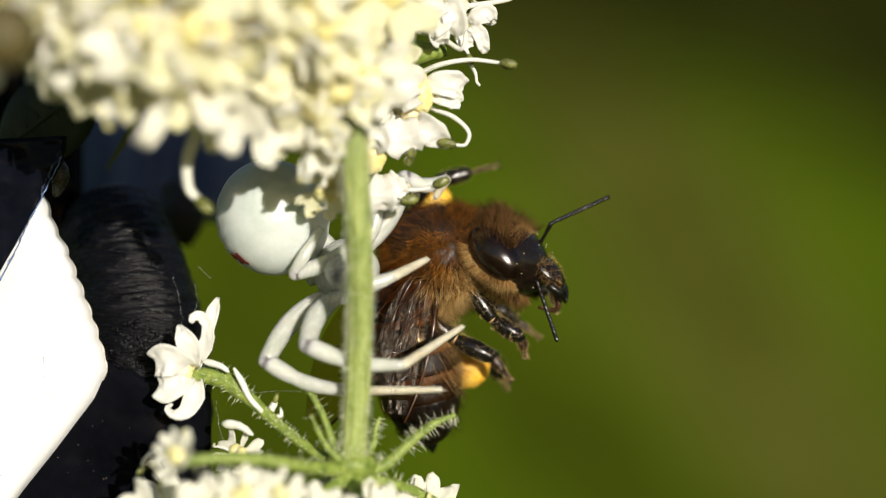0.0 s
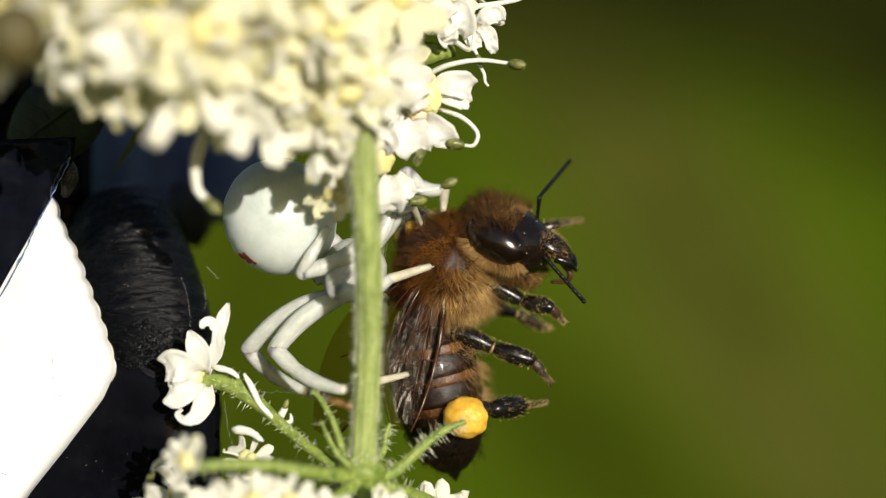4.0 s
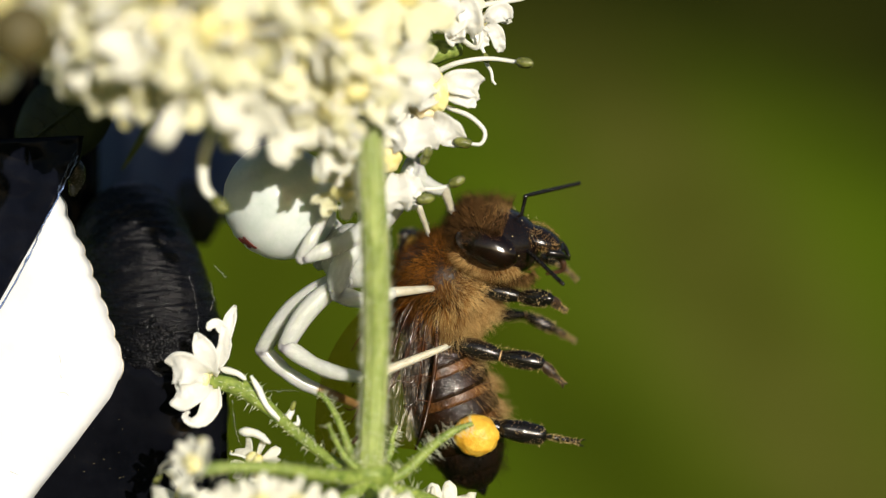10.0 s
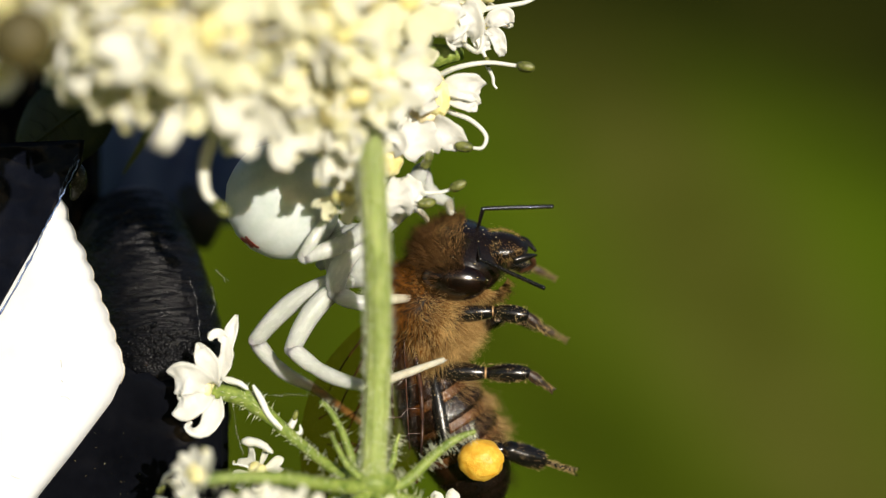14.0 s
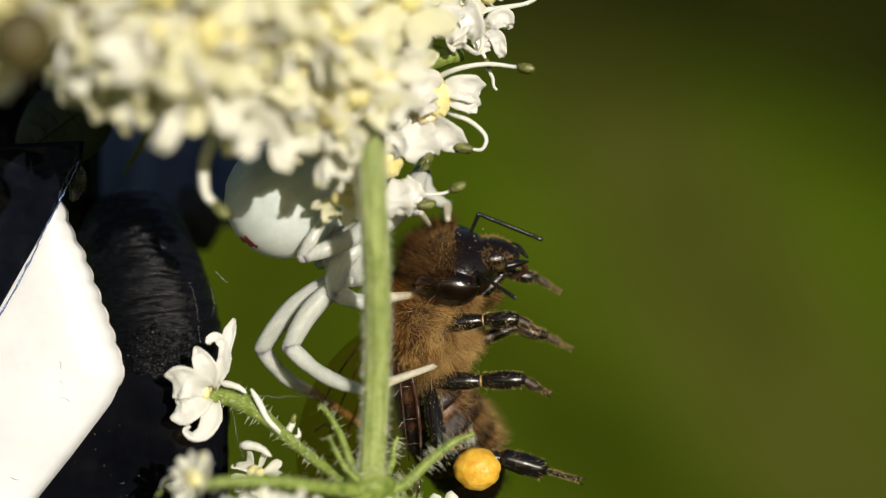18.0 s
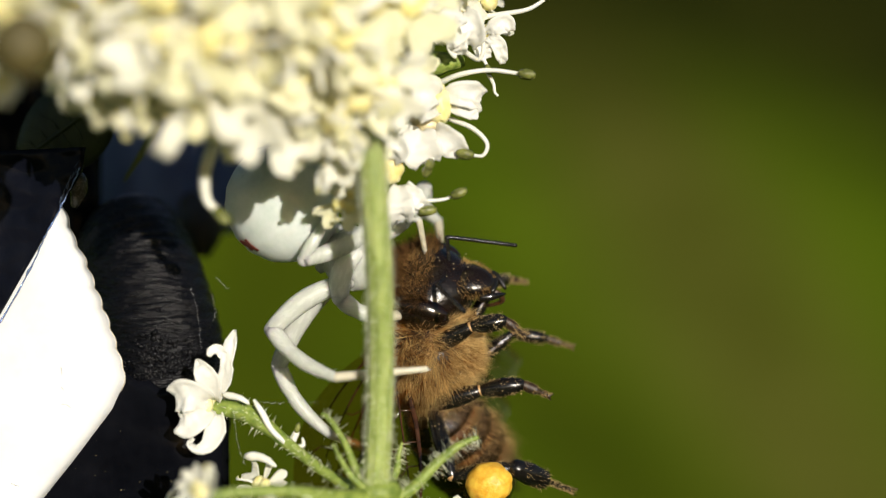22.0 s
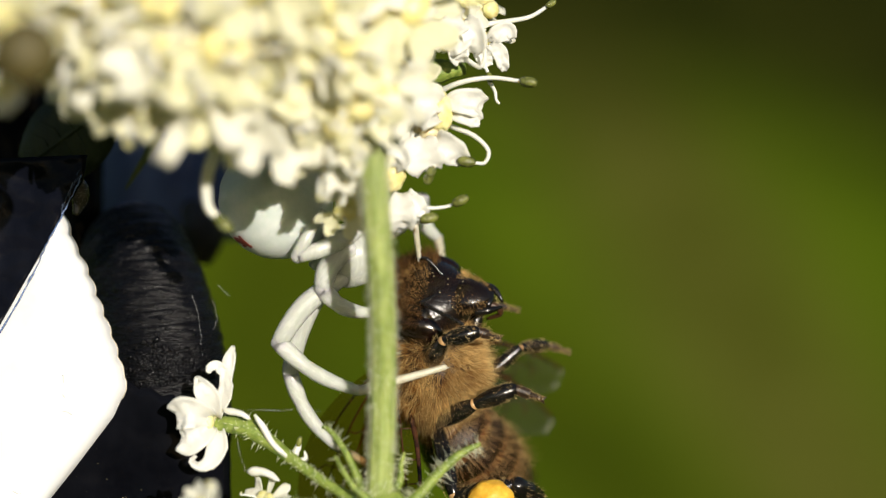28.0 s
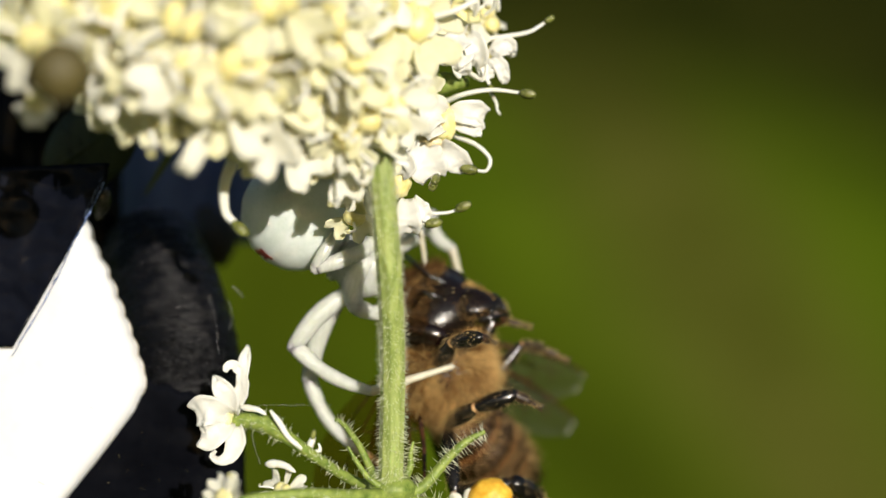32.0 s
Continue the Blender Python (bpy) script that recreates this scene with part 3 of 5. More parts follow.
def big_umbel():
    rng = random.Random(21)
    umbel = thing("flower_umbel", "white umbel of small cream-centred florets in full sun", "flower", "umbels of the plant")
    hub = sheet(560, 40, 4.0)
    placed = []

    def low(a):
        return np.interp(a, [-60, 60, 110, 170, 300, 400, 450, 550, 610, 660, 720, 760], [0, 25, 45, 108, 142, 200, 185, 192, 222, 175, 60, 0])

    def dome(a, b):
        return -11.4 + 7.4 * ((a - 330) / 400.0) ** 2 + 2.6 * (max(0, b + 20) / 230.0) ** 2 - 3.0 * max(0, (160 - a) / 160.0)

    def depth(a, b):
        """Nearer the spider the florets hang further back."""
        k = max(0, min(1, (b - 60) / 90)) * max(0, min(1, (a - 360) / 60)) * max(0, min(1, (690 - a) / 50))
        return dome(a, b) + k * max(0, -4.0 - dome(a, b)) * 0.4

    tries = 0
    while len(placed) < 84 and tries < 6000:
        tries += 1
        a, b = rng.uniform(-40, 740), rng.uniform(-190, 250)
        if b > low(a) or (a < 90 and b > 20) or (a > 672 and b > 40):
            continue
        if any((a - q[0]) ** 2 + (b - q[1]) ** 2 < 66 ** 2 for q in placed):
            continue
        placed.append((a, b))
    for a, b in placed:
        d = depth(a, b) + rng.uniform(-1.2, 1.2)
        p = sheet(a, b, d)
        way = Vector(((a - 420) / 560 + 0.15 + rng.uniform(-0.25, 0.25), -1.0, rng.uniform(-0.25, 0.4)))
        floret(umbel, facing(p, way, rng.uniform(0, 360)), rng, stamens=rng.choice((2, 3)), cream=True, size=rng.uniform(0.95, 1.35))
    for a, b, d, s in ((606, 330, -2.4, 0.7), (568, 230, -6.0, 0.85), (612, 262, -4.4, 0.85), (628, 148, -7.6, 0.9), (668, 128, -7.0, 0.9), (588, 185, -7.2, 0.9)):
        floret(umbel, facing(sheet(a, b, d), (0.2, -1, -0.25), a), rng, stamens=3, cream=True, size=s)
        part("pedicel", tube(spline([hub, sheet(a, b - 90, d + 2.5), sheet(a, b, d + 0.6)], 10), [0.26, 0.2, 0.22], 6), M_PEDICEL, umbel)
    # a second layer deeper inside
    inner = []
    tries = 0
    while len(inner) < 50 and tries < 3000:
        tries += 1
        a, b = rng.uniform(60, 700), rng.uniform(-150, 230)
        if b > low(a) - 15 or any((a - q[0]) ** 2 + (b - q[1]) ** 2 < 62 ** 2 for q in inner):
            continue
        inner.append((a, b))
        p = sheet(a, b, depth(a, b) + 3.2 + rng.uniform(-0.8, 0.8))
        floret(umbel, facing(p, (rng.uniform(-0.5, 0.5), -1, rng.uniform(-0.3, 0.6)), rng.uniform(0, 360)), rng, stamens=1, cream=True, size=1.05)
    # pedicels from the hub to the florets
    for i, (a, b) in enumerate(placed + inner):
        p = sheet(a, b, depth(a, b) + (1.0 if i < len(placed) else 4.0))
        mid = hub.lerp(p, 0.55) + Vector((rng.uniform(-0.5, 0.5), 0.8, rng.uniform(0.2, 0.9)))
        part("pedicel", tube(spline([hub, mid, p], 8), [0.26, 0.2, 0.2], 6), M_PEDICEL, umbel)
    # the crisp florets at the side of the umbel, built petal by petal
    def cushion(a, b, d, size, mat=M_DISC):
        return part("floret", blob(sheet(a, b, d), size, 28, 20, lambda u: 1 + 0.18 * noise.noise(u * 2.5 + Vector((a, b, 0))) + 0.10 * noise.noise(u * 7 + Vector((b, a, 0)))), mat, umbel)

    def petal(base, pts, widths, cup=0.3, turn=0.0, ruffle=0.16):
        part("petal", blade([sheet(*q) for q in pts], widths, cup, turn, ruffle), M_PETAL, base)

    f1 = cushion(772, 165, -0.5, (0.50, 0.5, 0.78))
    petal(f1, [(770, 150, -0.8), (750, 146, -1.5), (732, 158, -1.6), (722, 176, -1.2)], [0.6, 1.1, 1.3, 0.6], 0.7)
    petal(f1, [(766, 172, -0.9), (748, 176, -1.5), (734, 188, -1.4)], [0.5, 0.8, 0.5], 0.6)
    petal(f1, [(782, 150, -0.5), (806, 146, -0.8), (828, 148, -0.6), (846, 154, -0.2)], [0.5, 0.95, 1.1, 0.7], 0.4, 0.2)
    petal(f1, [(786, 165, -0.4), (808, 168, -0.7), (828, 174, -0.5), (842, 182, -0.3)], [0.4, 0.75, 0.8, 0.4], 0.4)
    f2 = cushion(748, 196, -0.2, (0.62, 0.55, 0.46), M_PEACH)
    petal(f2, [(742, 208, -0.6), (738, 232, -1.0), (744, 252, -1.0), (750, 268, -0.7)], [0.9, 1.5, 1.6, 1.0], 0.35)
    petal(f2, [(760, 205, -0.4), (778, 222, -0.9), (796, 236, -0.8), (812, 250, -0.4)], [0.6, 1.0, 1.1, 0.6], 0.35, 0.2)
    petal(f2, [(734, 204, -0.3), (718, 226, -0.6), (712, 248, -0.4)], [0.6, 0.9, 0.5], 0.4)
    f3 = cushion(686, 272, -0.8, (0.55, 0.4, 0.72), M_DISC)
    petal(f3, [(704, 308, -1.0), (702, 336, -1.5), (702, 354, -1.5), (704, 370, -1.1)], [0.5, 1.1, 1.25, 0.7], 0.4)
    petal(f3, [(712, 306, -0.9), (728, 328, -1.2), (744, 344, -1.0)], [0.4, 0.8, 0.4], 0.4)
    petal(f3, [(690, 262, -1.2), (700, 244, -1.6), (690, 228, -1.5)], [0.5, 0.9, 0.6], 0.6)
    f5 = cushion(806, 22, 0.2, (0.55, 0.5, 0.5))
    petal(f5, [(812, 4, -0.3), (792, 8, -1.0), (777, 26, -1.0), (780, 50, -0.5)], [0.7, 1.2, 1.3, 0.6], 0.8)
    petal(f5, [(812, 26, -0.4), (798, 40, -1.0), (784, 58, -0.8)], [0.6, 1.1, 0.5], 0.7)
    petal(f5, [(814, 4, -0.2), (826, 18, -0.8), (832, 42, -0.6), (826, 60, -0.2)], [0.6, 0.9, 0.9, 0.4], 0.7)
    petal(f5, [(808, 50, -0.3), (804, 64, -0.7), (808, 76, -0.4)], [0.5, 0.8, 0.4], 0.6)
    f6 = cushion(860, 40, 0.8, (0.35, 0.35, 0.4))
    petal(f6, [(858, 40, 0.5), (872, 28, 0.2), (888, 24, 0.3), (895, 36, 0.5)], [0.4, 0.7, 0.8, 0.4], 0.5)
    petal(f6, [(860, 46, 0.4), (874, 56, 0.1), (882, 78, 0.2), (884, 92, 0.4)], [0.4, 0.6, 0.5, 0.2], 0.5)
    petal(f6, [(852, 46, 0.4), (848, 66, 0.1), (856, 84, 0.2)], [0.4, 0.7, 0.4], 0.5)
    floret(umbel, facing(sheet(800, -40, 0.8), (0.6, -0.6, 0.5), 15), rng, stamens=1, petals=5, size=0.9)
    floret(umbel, facing(sheet(850, -25, 1.2), (0.8, -0.4, 0.3), 85), rng, stamens=1, petals=5, size=0.9)
    for a, b, d in ((762, 162, 0.0), (695, 285, 0), (812, 28, 0.4), (866, 45, 1), (800, -40, 1), (850, -25, 1)):
        part("pedicel", tube(spline([hub, sheet(a - 60, b - 20, d + 2.0), sheet(a, b, d + 0.5)], 10), [0.3, 0.22, 0.24], 7), M_RAY, umbel)
    stamen(umbel, [(770, 128, 0.2), (808, 112, -0.3), (860, 104, -0.4), (915, 110, -0.5)], 0.10, 0.38)
    stamen(umbel, [(790, 190, -0.2), (830, 206, -0.5), (856, 232, -0.5), (850, 254, -0.5), (830, 254, -0.5)], 0.09, 0.40)
    stamen(umbel, [(770, 240, 0.0), (760, 262, -0.9), (756, 270, -1.2)], 0.08, 0.38)
    stamen(umbel, [(722, 330, -0.8), (752, 334, -0.9), (780, 332, -0.8), (796, 326, -0.8)], 0.075, 0.38)
    stamen(umbel, [(720, 345, -0.6), (732, 354, -0.9), (738, 354, -0.9)], 0.07, 0.40)
    stamen(umbel, [(815, 70, 0), (842, 85, -0.5), (850, 60, -0.6), (832, 40, -0.4)], 0.09, 0)
    stamen(umbel, [(870, 60, 0.6), (852, 80, 0.2), (856, 96, 0.2)], 0.09, 0.24)
    stamen(umbel, [(858, 110, 0.4), (868, 128, 0.2), (870, 142, 0.2), (876, 150, 0.2)], 0.07, 0)
    stamen(umbel, [(625, 150, -3), (640, 182, -3), (668, 176, -3), (664, 150, -3)], 0.10, 0)
    stamen(umbel, [(378, 230, -6.5), (360, 280, -6.0), (362, 330, -5.8), (380, 352, -5.8)], 0.20, 0.42)
    stamen(umbel, [(850, 10, 0.5), (890, 4, 0.4), (930, -4, 0.4), (960, -22, 0.4)], 0.10, 0.26)
    beetle = thing("tiny_beetle", "tiny black beetle half hidden between white florets", "beetle")
    part("wing_case", blob(sheet(703, 165, 0.6), (0.28, 0.3, 0.5), 16, 12), M_BLACK, beetle)
    part("head", blob(sheet(700, 140, 0.6), (0.16, 0.16, 0.14), 12, 8), M_BLACK, beetle)
    part("bud", blob(sheet(40, 62, -17), (0.95, 0.9, 0.95), 20, 14, lambda u: 1 + 0.08 * noise.noise(u * 2)), M_BUD, umbel, "blurred olive flower bud")
    floret(umbel, facing(sheet(2, 10, -13), (-0.3, -1, -0.2), 8), rng, stamens=1, cream=True, size=0.9)
    floret(umbel, facing(sheet(0, 126, -12), (-0.3, -1, -0.2), 8), rng, stamens=1, petals=5, size=0.4)
    part("green_tuft", tube(spline([sheet(735, 110, 1.0), sheet(770, 92, 0.6), sheet(815, 88, 0.8)], 10), [0.35, 0.5, 0.25], 9), M_RAY, umbel, "green bract tuft behind the florets")
    # hairs at the umbel's foot
    roots = [sheet(640 + rng.uniform(-22, 22), rng.uniform(185, 235), -2.5 + rng.uniform(-0.6, 0.3)) for _ in range(70)]
    part("plant_hair", hairs(roots, [(rng.uniform(-1, 1), -0.4, rng.uniform(-0.5, 1)) for _ in roots], [rng.uniform(0.3, 0.7) for _ in roots], 0.018), M_HAIR, umbel, "fine white plant hairs", kind="stuff")

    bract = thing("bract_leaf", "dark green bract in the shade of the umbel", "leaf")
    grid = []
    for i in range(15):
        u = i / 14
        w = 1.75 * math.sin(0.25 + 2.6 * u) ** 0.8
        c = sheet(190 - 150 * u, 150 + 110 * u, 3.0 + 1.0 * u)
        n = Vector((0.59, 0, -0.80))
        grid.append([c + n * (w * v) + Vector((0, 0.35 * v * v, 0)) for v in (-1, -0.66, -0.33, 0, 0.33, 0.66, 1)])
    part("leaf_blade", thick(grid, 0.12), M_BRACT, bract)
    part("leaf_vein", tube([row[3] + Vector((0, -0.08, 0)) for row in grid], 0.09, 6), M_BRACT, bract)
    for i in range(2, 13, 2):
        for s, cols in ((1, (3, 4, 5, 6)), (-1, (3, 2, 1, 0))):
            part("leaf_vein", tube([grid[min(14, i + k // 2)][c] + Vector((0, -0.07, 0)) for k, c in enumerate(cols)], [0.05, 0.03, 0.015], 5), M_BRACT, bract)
    part("leaf_tip", tube(spline([sheet(285, 180, 5.0), sheet(262, 225, 5.0), sheet(240, 262, 5.0), sheet(216, 300, 5.2)], 14), [0.16, 0.2, 0.14, 0.05], 8), M_STALK, bract, "thin olive bract tip")


M_PEACH = material("flower disc peach", (0.66, 0.53, 0.27), (0.82, 0.72, 0.47), 0.5, 0.35, 0.02, sss=0.3, bump_size=0.1)
M_STALK = material("olive stalk", (0.09, 0.11, 0.02), (0.20, 0.22, 0.05), 0.5, 0.6, 0.02)
big_umbel()


def spiky(line, radii, rng, n, length=(0.2, 0.45), spread=0.9, radius=0.011):
    """Stiff hairs standing off a stalk."""
    roots, ways, lens = [], [], []
    for _ in range(n):
        k = rng.randrange(0, len(line) - 1)
        u = rng.random()
        q = line[k].lerp(line[k + 1], u)
        t = (line[k + 1] - line[k]).normalized()
        r = np.interp((k + u) / (len(line) - 1), np.linspace(0, 1, len(radii)), radii)
        x = t.orthogonal().normalized()
        x.rotate(Matrix.Rotation(rng.uniform(0, 6.3), 3, t))
        roots.append(q + x * (r * 0.92))
        ways.append(x + t * rng.uniform(-0.3, 0.5) * spread)
        lens.append(rng.uniform(*length))
    return hairs(roots, ways, lens, radius, 0.2, rng)


STEM_TOP = sheet(650, 215, -5.3)


def flower_stem():
    rng = random.Random(8)
    stem = thing("flowering_plant", "hairy ribbed green flower stem standing before the bee", "plant", m=Matrix.Translation(STEM_TOP))
    o = STEM_TOP
    line = [q - o for q in spline([sheet(648, 196, -5.4), sheet(651, 230, -5.3), sheet(657, 330, -4.9), sheet(664, 480, -4.0), sheet(663, 640, -2.8), sheet(655, 800, -2.2), sheet(650, 850, -2.0)], 70)]
    radii = [0.45, 0.47, 0.48, 0.48, 0.48, 0.48, 0.54]
    part("stalk", tube(line, radii, 54, ridges=9, ridge=0.035), M_STEM, stem)
    below = [q - o for q in [sheet(651, 846, -1.9), sheet(653, 900, -1.5), sheet(656, 1000, -0.7), Vector((-3.4, 3, -30)), Vector((-4, 12, -120)), Vector((-6, 25, -400)), Vector((-8, 30, -700))]]
    part("lower_stalk", tube(below, [0.5, 0.6, 0.7, 0.9, 1.6, 2.4, 3.0], 24, ridges=8, ridge=0.05), M_STEM, stem)
    part("plant_hair", spiky(line, radii, rng, 5200, (0.08, 0.34), radius=0.009), M_HAIR, stem, "fine white plant hairs", kind="stuff")
    return stem


def side_umbel():
    """The lower whorl: its node, rays, hairs and florets. It sways about the node."""
    rng = random.Random(14)
    o = sheet(648, 799, -2.7)
    side = thing("side_umbel", "lower umbel with hairy green rays and white florets", "flower", "umbels of the plant", Matrix.Translation(o))

    def at(a, b, d):
        return sheet(a, b, d) - o

    part("node", blob(at(650, 838, -2.7), (1.0, 0.9, 0.65), 24, 14, lambda u: 1 + 0.12 * noise.noise(u * 3)), M_RAY, side)

    def ray(pts, radii, name="ray", n=300, length=(0.15, 0.4), label=""):
        line = spline([at(*q) for q in pts], 26)
        radii = [x * 0.8 for x in radii]
        r = part(name, tube(line, radii, 14, ridges=6, ridge=0.05), M_RAY, side, label)
        part("plant_hair", spiky(line, radii, rng, n, length, radius=0.015), M_HAIR, r, "fine white plant hairs", kind="stuff")
        return line

    ray([(632, 838, -2.7), (580, 812, -2.2), (520, 765, -1.6), (460, 712, -1.0), (415, 682, -0.7), (368, 676, -0.6)], [0.30, 0.27, 0.26, 0.30, 0.44, 0.50, 0.36], n=260)
    ray([(668, 850, -2.6), (712, 838, -2.6), (762, 792, -2.4), (800, 764, -2.3), (838, 748, -2.2)], [0.34, 0.28, 0.24, 0.2, 0.12], n=170, length=(0.2, 0.55))
    ray([(635, 835, -2.8), (615, 790, -2.6), (598, 745, -2.4), (574, 705, -2.2), (560, 695, -2.1)], [0.26, 0.2, 0.16, 0.13, 0.10], n=65)
    ray([(640, 838, -3.2), (610, 810, -3.4), (590, 775, -3.5), (578, 748, -3.5)], [0.2, 0.15, 0.11, 0.05], n=30)
    ray([(672, 830, -2.2), (690, 800, -2.0), (694, 775, -2.0), (702, 752, -1.9)], [0.24, 0.18, 0.13, 0.06], n=45, length=(0.2, 0.5))
    ray([(640, 848, -3.2), (570, 842, -4.6), (490, 830, -5.6), (400, 828, -6.4), (340, 835, -6.8)], [0.36, 0.32, 0.28, 0.26, 0.24], n=80)
    ray([(660, 862, -3.0), (715, 870, -2.4), (765, 885, -1.6), (820, 915, -1.0)], [0.34, 0.28, 0.24, 0.22], n=100, length=(0.2, 0.5))
    ray([(645, 860, -3.2), (600, 890, -4.2), (540, 930, -5.2)], [0.34, 0.3, 0.25], n=40)
    ray([(655, 862, -3.2), (665, 920, -4.4), (672, 1000, -5.4)], [0.34, 0.3, 0.28], n=30)
    ray([(650, 850, -2.2), (600, 872, -1.0), (540, 905, 0.6)], [0.3, 0.26, 0.22], n=40)

    def fl(a, b, d, way, spin, size=1.0, stamens=1, petals=5, cream=False):
        return floret(side, facing(at(a, b, d), way, spin), rng, stamens=stamens, petals=petals, size=size, cream=cream)

    # the crisp floret at the end of the long ray: each petal is a cupped blade along a line
    def lobe(pts, widths, cup=0.25, turn=0.0):
        part("petal", blade([at(*q) for q in pts], widths, cup, turn, 0.15), M_PETAL, side)

    part("floret", DISCS[1], None, side, m=facing(at(356, 668, -0.6), (-0.8, -0.6, 0.2), 0) @ Matrix.Scale(0.7, 4))
    lobe([(362, 676, -0.9), (340, 690, -1.5), (320, 698, -1.6), (304, 694, -1.4)], [0.5, 1.0, 1.25, 0.85], 0.5)
    lobe([(362, 664, -0.9), (338, 654, -1.6), (316, 650, -1.7), (300, 656, -1.4)], [0.5, 1.05, 1.3, 0.9], 0.5)
    lobe([(368, 660, -0.8), (362, 630, -1.3), (350, 606, -1.5), (342, 588, -1.3)], [0.5, 0.95, 0.7, 0.1], 0.4)
    lobe([(372, 660, -0.8), (392, 620, -1.2), (396, 590, -1.3), (404, 562, -1.2), (412, 538, -1.0)], [0.5, 0.62, 0.5, 0.55, 0.12], 0.3, 0.3)
    lobe([(396, 590, -1.1), (382, 572, -1.4), (368, 574, -1.6), (364, 584, -1.6)], [0.35, 0.4, 0.32, 0.12], 0.6)
    lobe([(372, 684, -0.8), (370, 716, -1.2), (354, 742, -1.6), (334, 748, -1.7), (322, 738, -1.6), (330, 728, -1.5)], [0.5, 0.85, 0.62, 0.32, 0.2, 0.1], 0.4)

    def strand(pts, r, anther=0):
        line = spline([at(*q) for q in pts], 18)
        part("filament", tube(line, [r * 0.5, r * 1.1, r * 1.2, r, r, r * 0.9, r * 0.8, r * 0.7, r * 0.25], 8), M_FILAMENT, side)
        if anther:
            part("anther", anther_shape(anther), M_ANTHER, side, m=aim(line[-1], line[-1] - line[-3]))

    strand([(385, 652, -1.2), (415, 660, -1.5), (432, 672, -1.5)], 0.12)
    strand([(440, 664, -1.4), (455, 690, -1.4), (470, 720, -1.4), (500, 748, -1.5), (524, 750, -1.5), (524, 735, -1.5)], 0.11)
    strand([(502, 745, -0.8), (512, 730, -0.8), (516, 718, -0.8)], 0.14, 0.22)
    strand([(420, 764, -1.6), (450, 768, -1.8), (475, 785, -2.0)], 0.16)
    strand([(300, 815, -3.5), (282, 828, -3.6), (274, 850, -3.6)], 0.09, 0.24)
    for a, b, d, way, s in ((448, 802, -1.5, (-0.2, -0.8, 0.5), 0.6), (337, 808, -7.5, (-0.4, -0.8, 0.4), 0.6),
                            (455, 878, -8.0, (0, -0.9, 0.3), 0.6), (525, 880, -7.8, (0.1, -0.8, 0.4), 0.6),
                            (325, 866, -2.2, (-0.5, -0.7, 0.2), 0.8), (788, 902, -1.2, (0.3, -0.7, 0.5), 0.8), (805, 915, -1.0, (0.5, -0.7, 0.3), 1.0),
                            (585, 925, -6.5, (0, -0.9, 0.4), 1.0), (400, 925, -8.0, (0, -1, 0.2), 1.0), (310, 925, -5.5, (-0.4, -0.9, 0.1), 1.0),
                            (690, 935, -6.0, (0.2, -0.9, 0.3), 1.0), (480, 935, -8.0, (0, -1, 0.2), 1.0)):
        fl(a, b + (14 if b > 800 else 0), d, way, rng.uniform(0, 360), s * 0.82, stamens=rng.choice((0, 1, 2)))
    return side


STEM = flower_stem()
SIDE = side_umbel()


# ---- the crab spider ----
def limb_mesh(name, L, radii, mat, sides=14, squash=1.0, bow=0.0):
    """A tapering limb along +z from 0 to L, rounded at both ends."""
    n = 14
    zs = [-(radii[0] * 0.7)] + [L * i / n for i in range(n + 1)] + [L + radii[-1] * 0.6]
    r = list(np.interp(np.linspace(0, 1, n + 1), np.linspace(0, 1, len(radii)), radii))
    rr = [radii[0] * 0.45] + r + [radii[-1] * 0.4]
    return tube([(bow * math.sin(math.pi * min(1, max(0, z / L))), 0, z) for z in zs], rr, sides, squash)


def spider_leg(parent, name, lengths, r, hair=60, seed=1):
    rng = random.Random(seed)
    f, t, s = lengths
    leg = part(name, limb_mesh("leg", f, [r * 0.8, r * 1.12, r * 1.22, r * 1.15, r * 0.98], M_LEG, bow=0.32), M_LEG, parent)
    tib = part("tibia", join(limb_mesh("tibia", t, [r * 0.93, r * 1.0, r * 0.97, r * 0.80, r * 0.88, r * 0.84, r * 0.76, r * 0.66, r * 0.56], M_LEG, bow=0.28),
                             blob((0, 0, 0), (r * 0.93, r * 0.93, r * 0.93), 14, 10)), M_LEG, leg)
    part("knee", blob((0, 0, f - 0.02), (r * 0.95, r * 0.95, r * 0.34), 16, 8), M_FOOT, leg, "faintly tan knee joint")
    tar = part("tarsus", join(limb_mesh("tarsus", s, [r * 0.56, r * 0.5, r * 0.43, r * 0.33], M_LEG),
                              tube(spline([(0, 0, s), (0.06, 0, s + 0.1), (0.02, 0, s + 0.2)], 5), [0.05, 0.03, 0.01], 5)), M_FOOT, leg, "pale tan hairy foot")
    for ob, L, rad, bow in ((leg, f, r, 0.32), (tib, t, r * 0.8, 0.28), (tar, s, r * 0.42, 0)):
        roots, ways, lens = [], [], []
        for _ in range(hair):
            w, z = rng.uniform(0, 6.3), rng.uniform(0.1, 1) * L
            roots.append((rad * 0.9 * math.cos(w) + bow * math.sin(math.pi * z / L), rad * 0.9 * math.sin(w), z))
            ways.append((math.cos(w), math.sin(w), 0.9))
            lens.append(rng.uniform(0.06, 0.16))
        v, fc = hairs(roots, ways, lens, 0.008, 0.1, rng)
        me = ob.data
        base_v = [tuple(q.co / MM) for q in me.vertices]
        base_f = [tuple(p.vertices) for p in me.polygons]
        ob.data = mesh_of(name, join((base_v, base_f), (v, fc)), M_FOOT if ob is tar else M_LEG)
    return [leg, tib, tar]


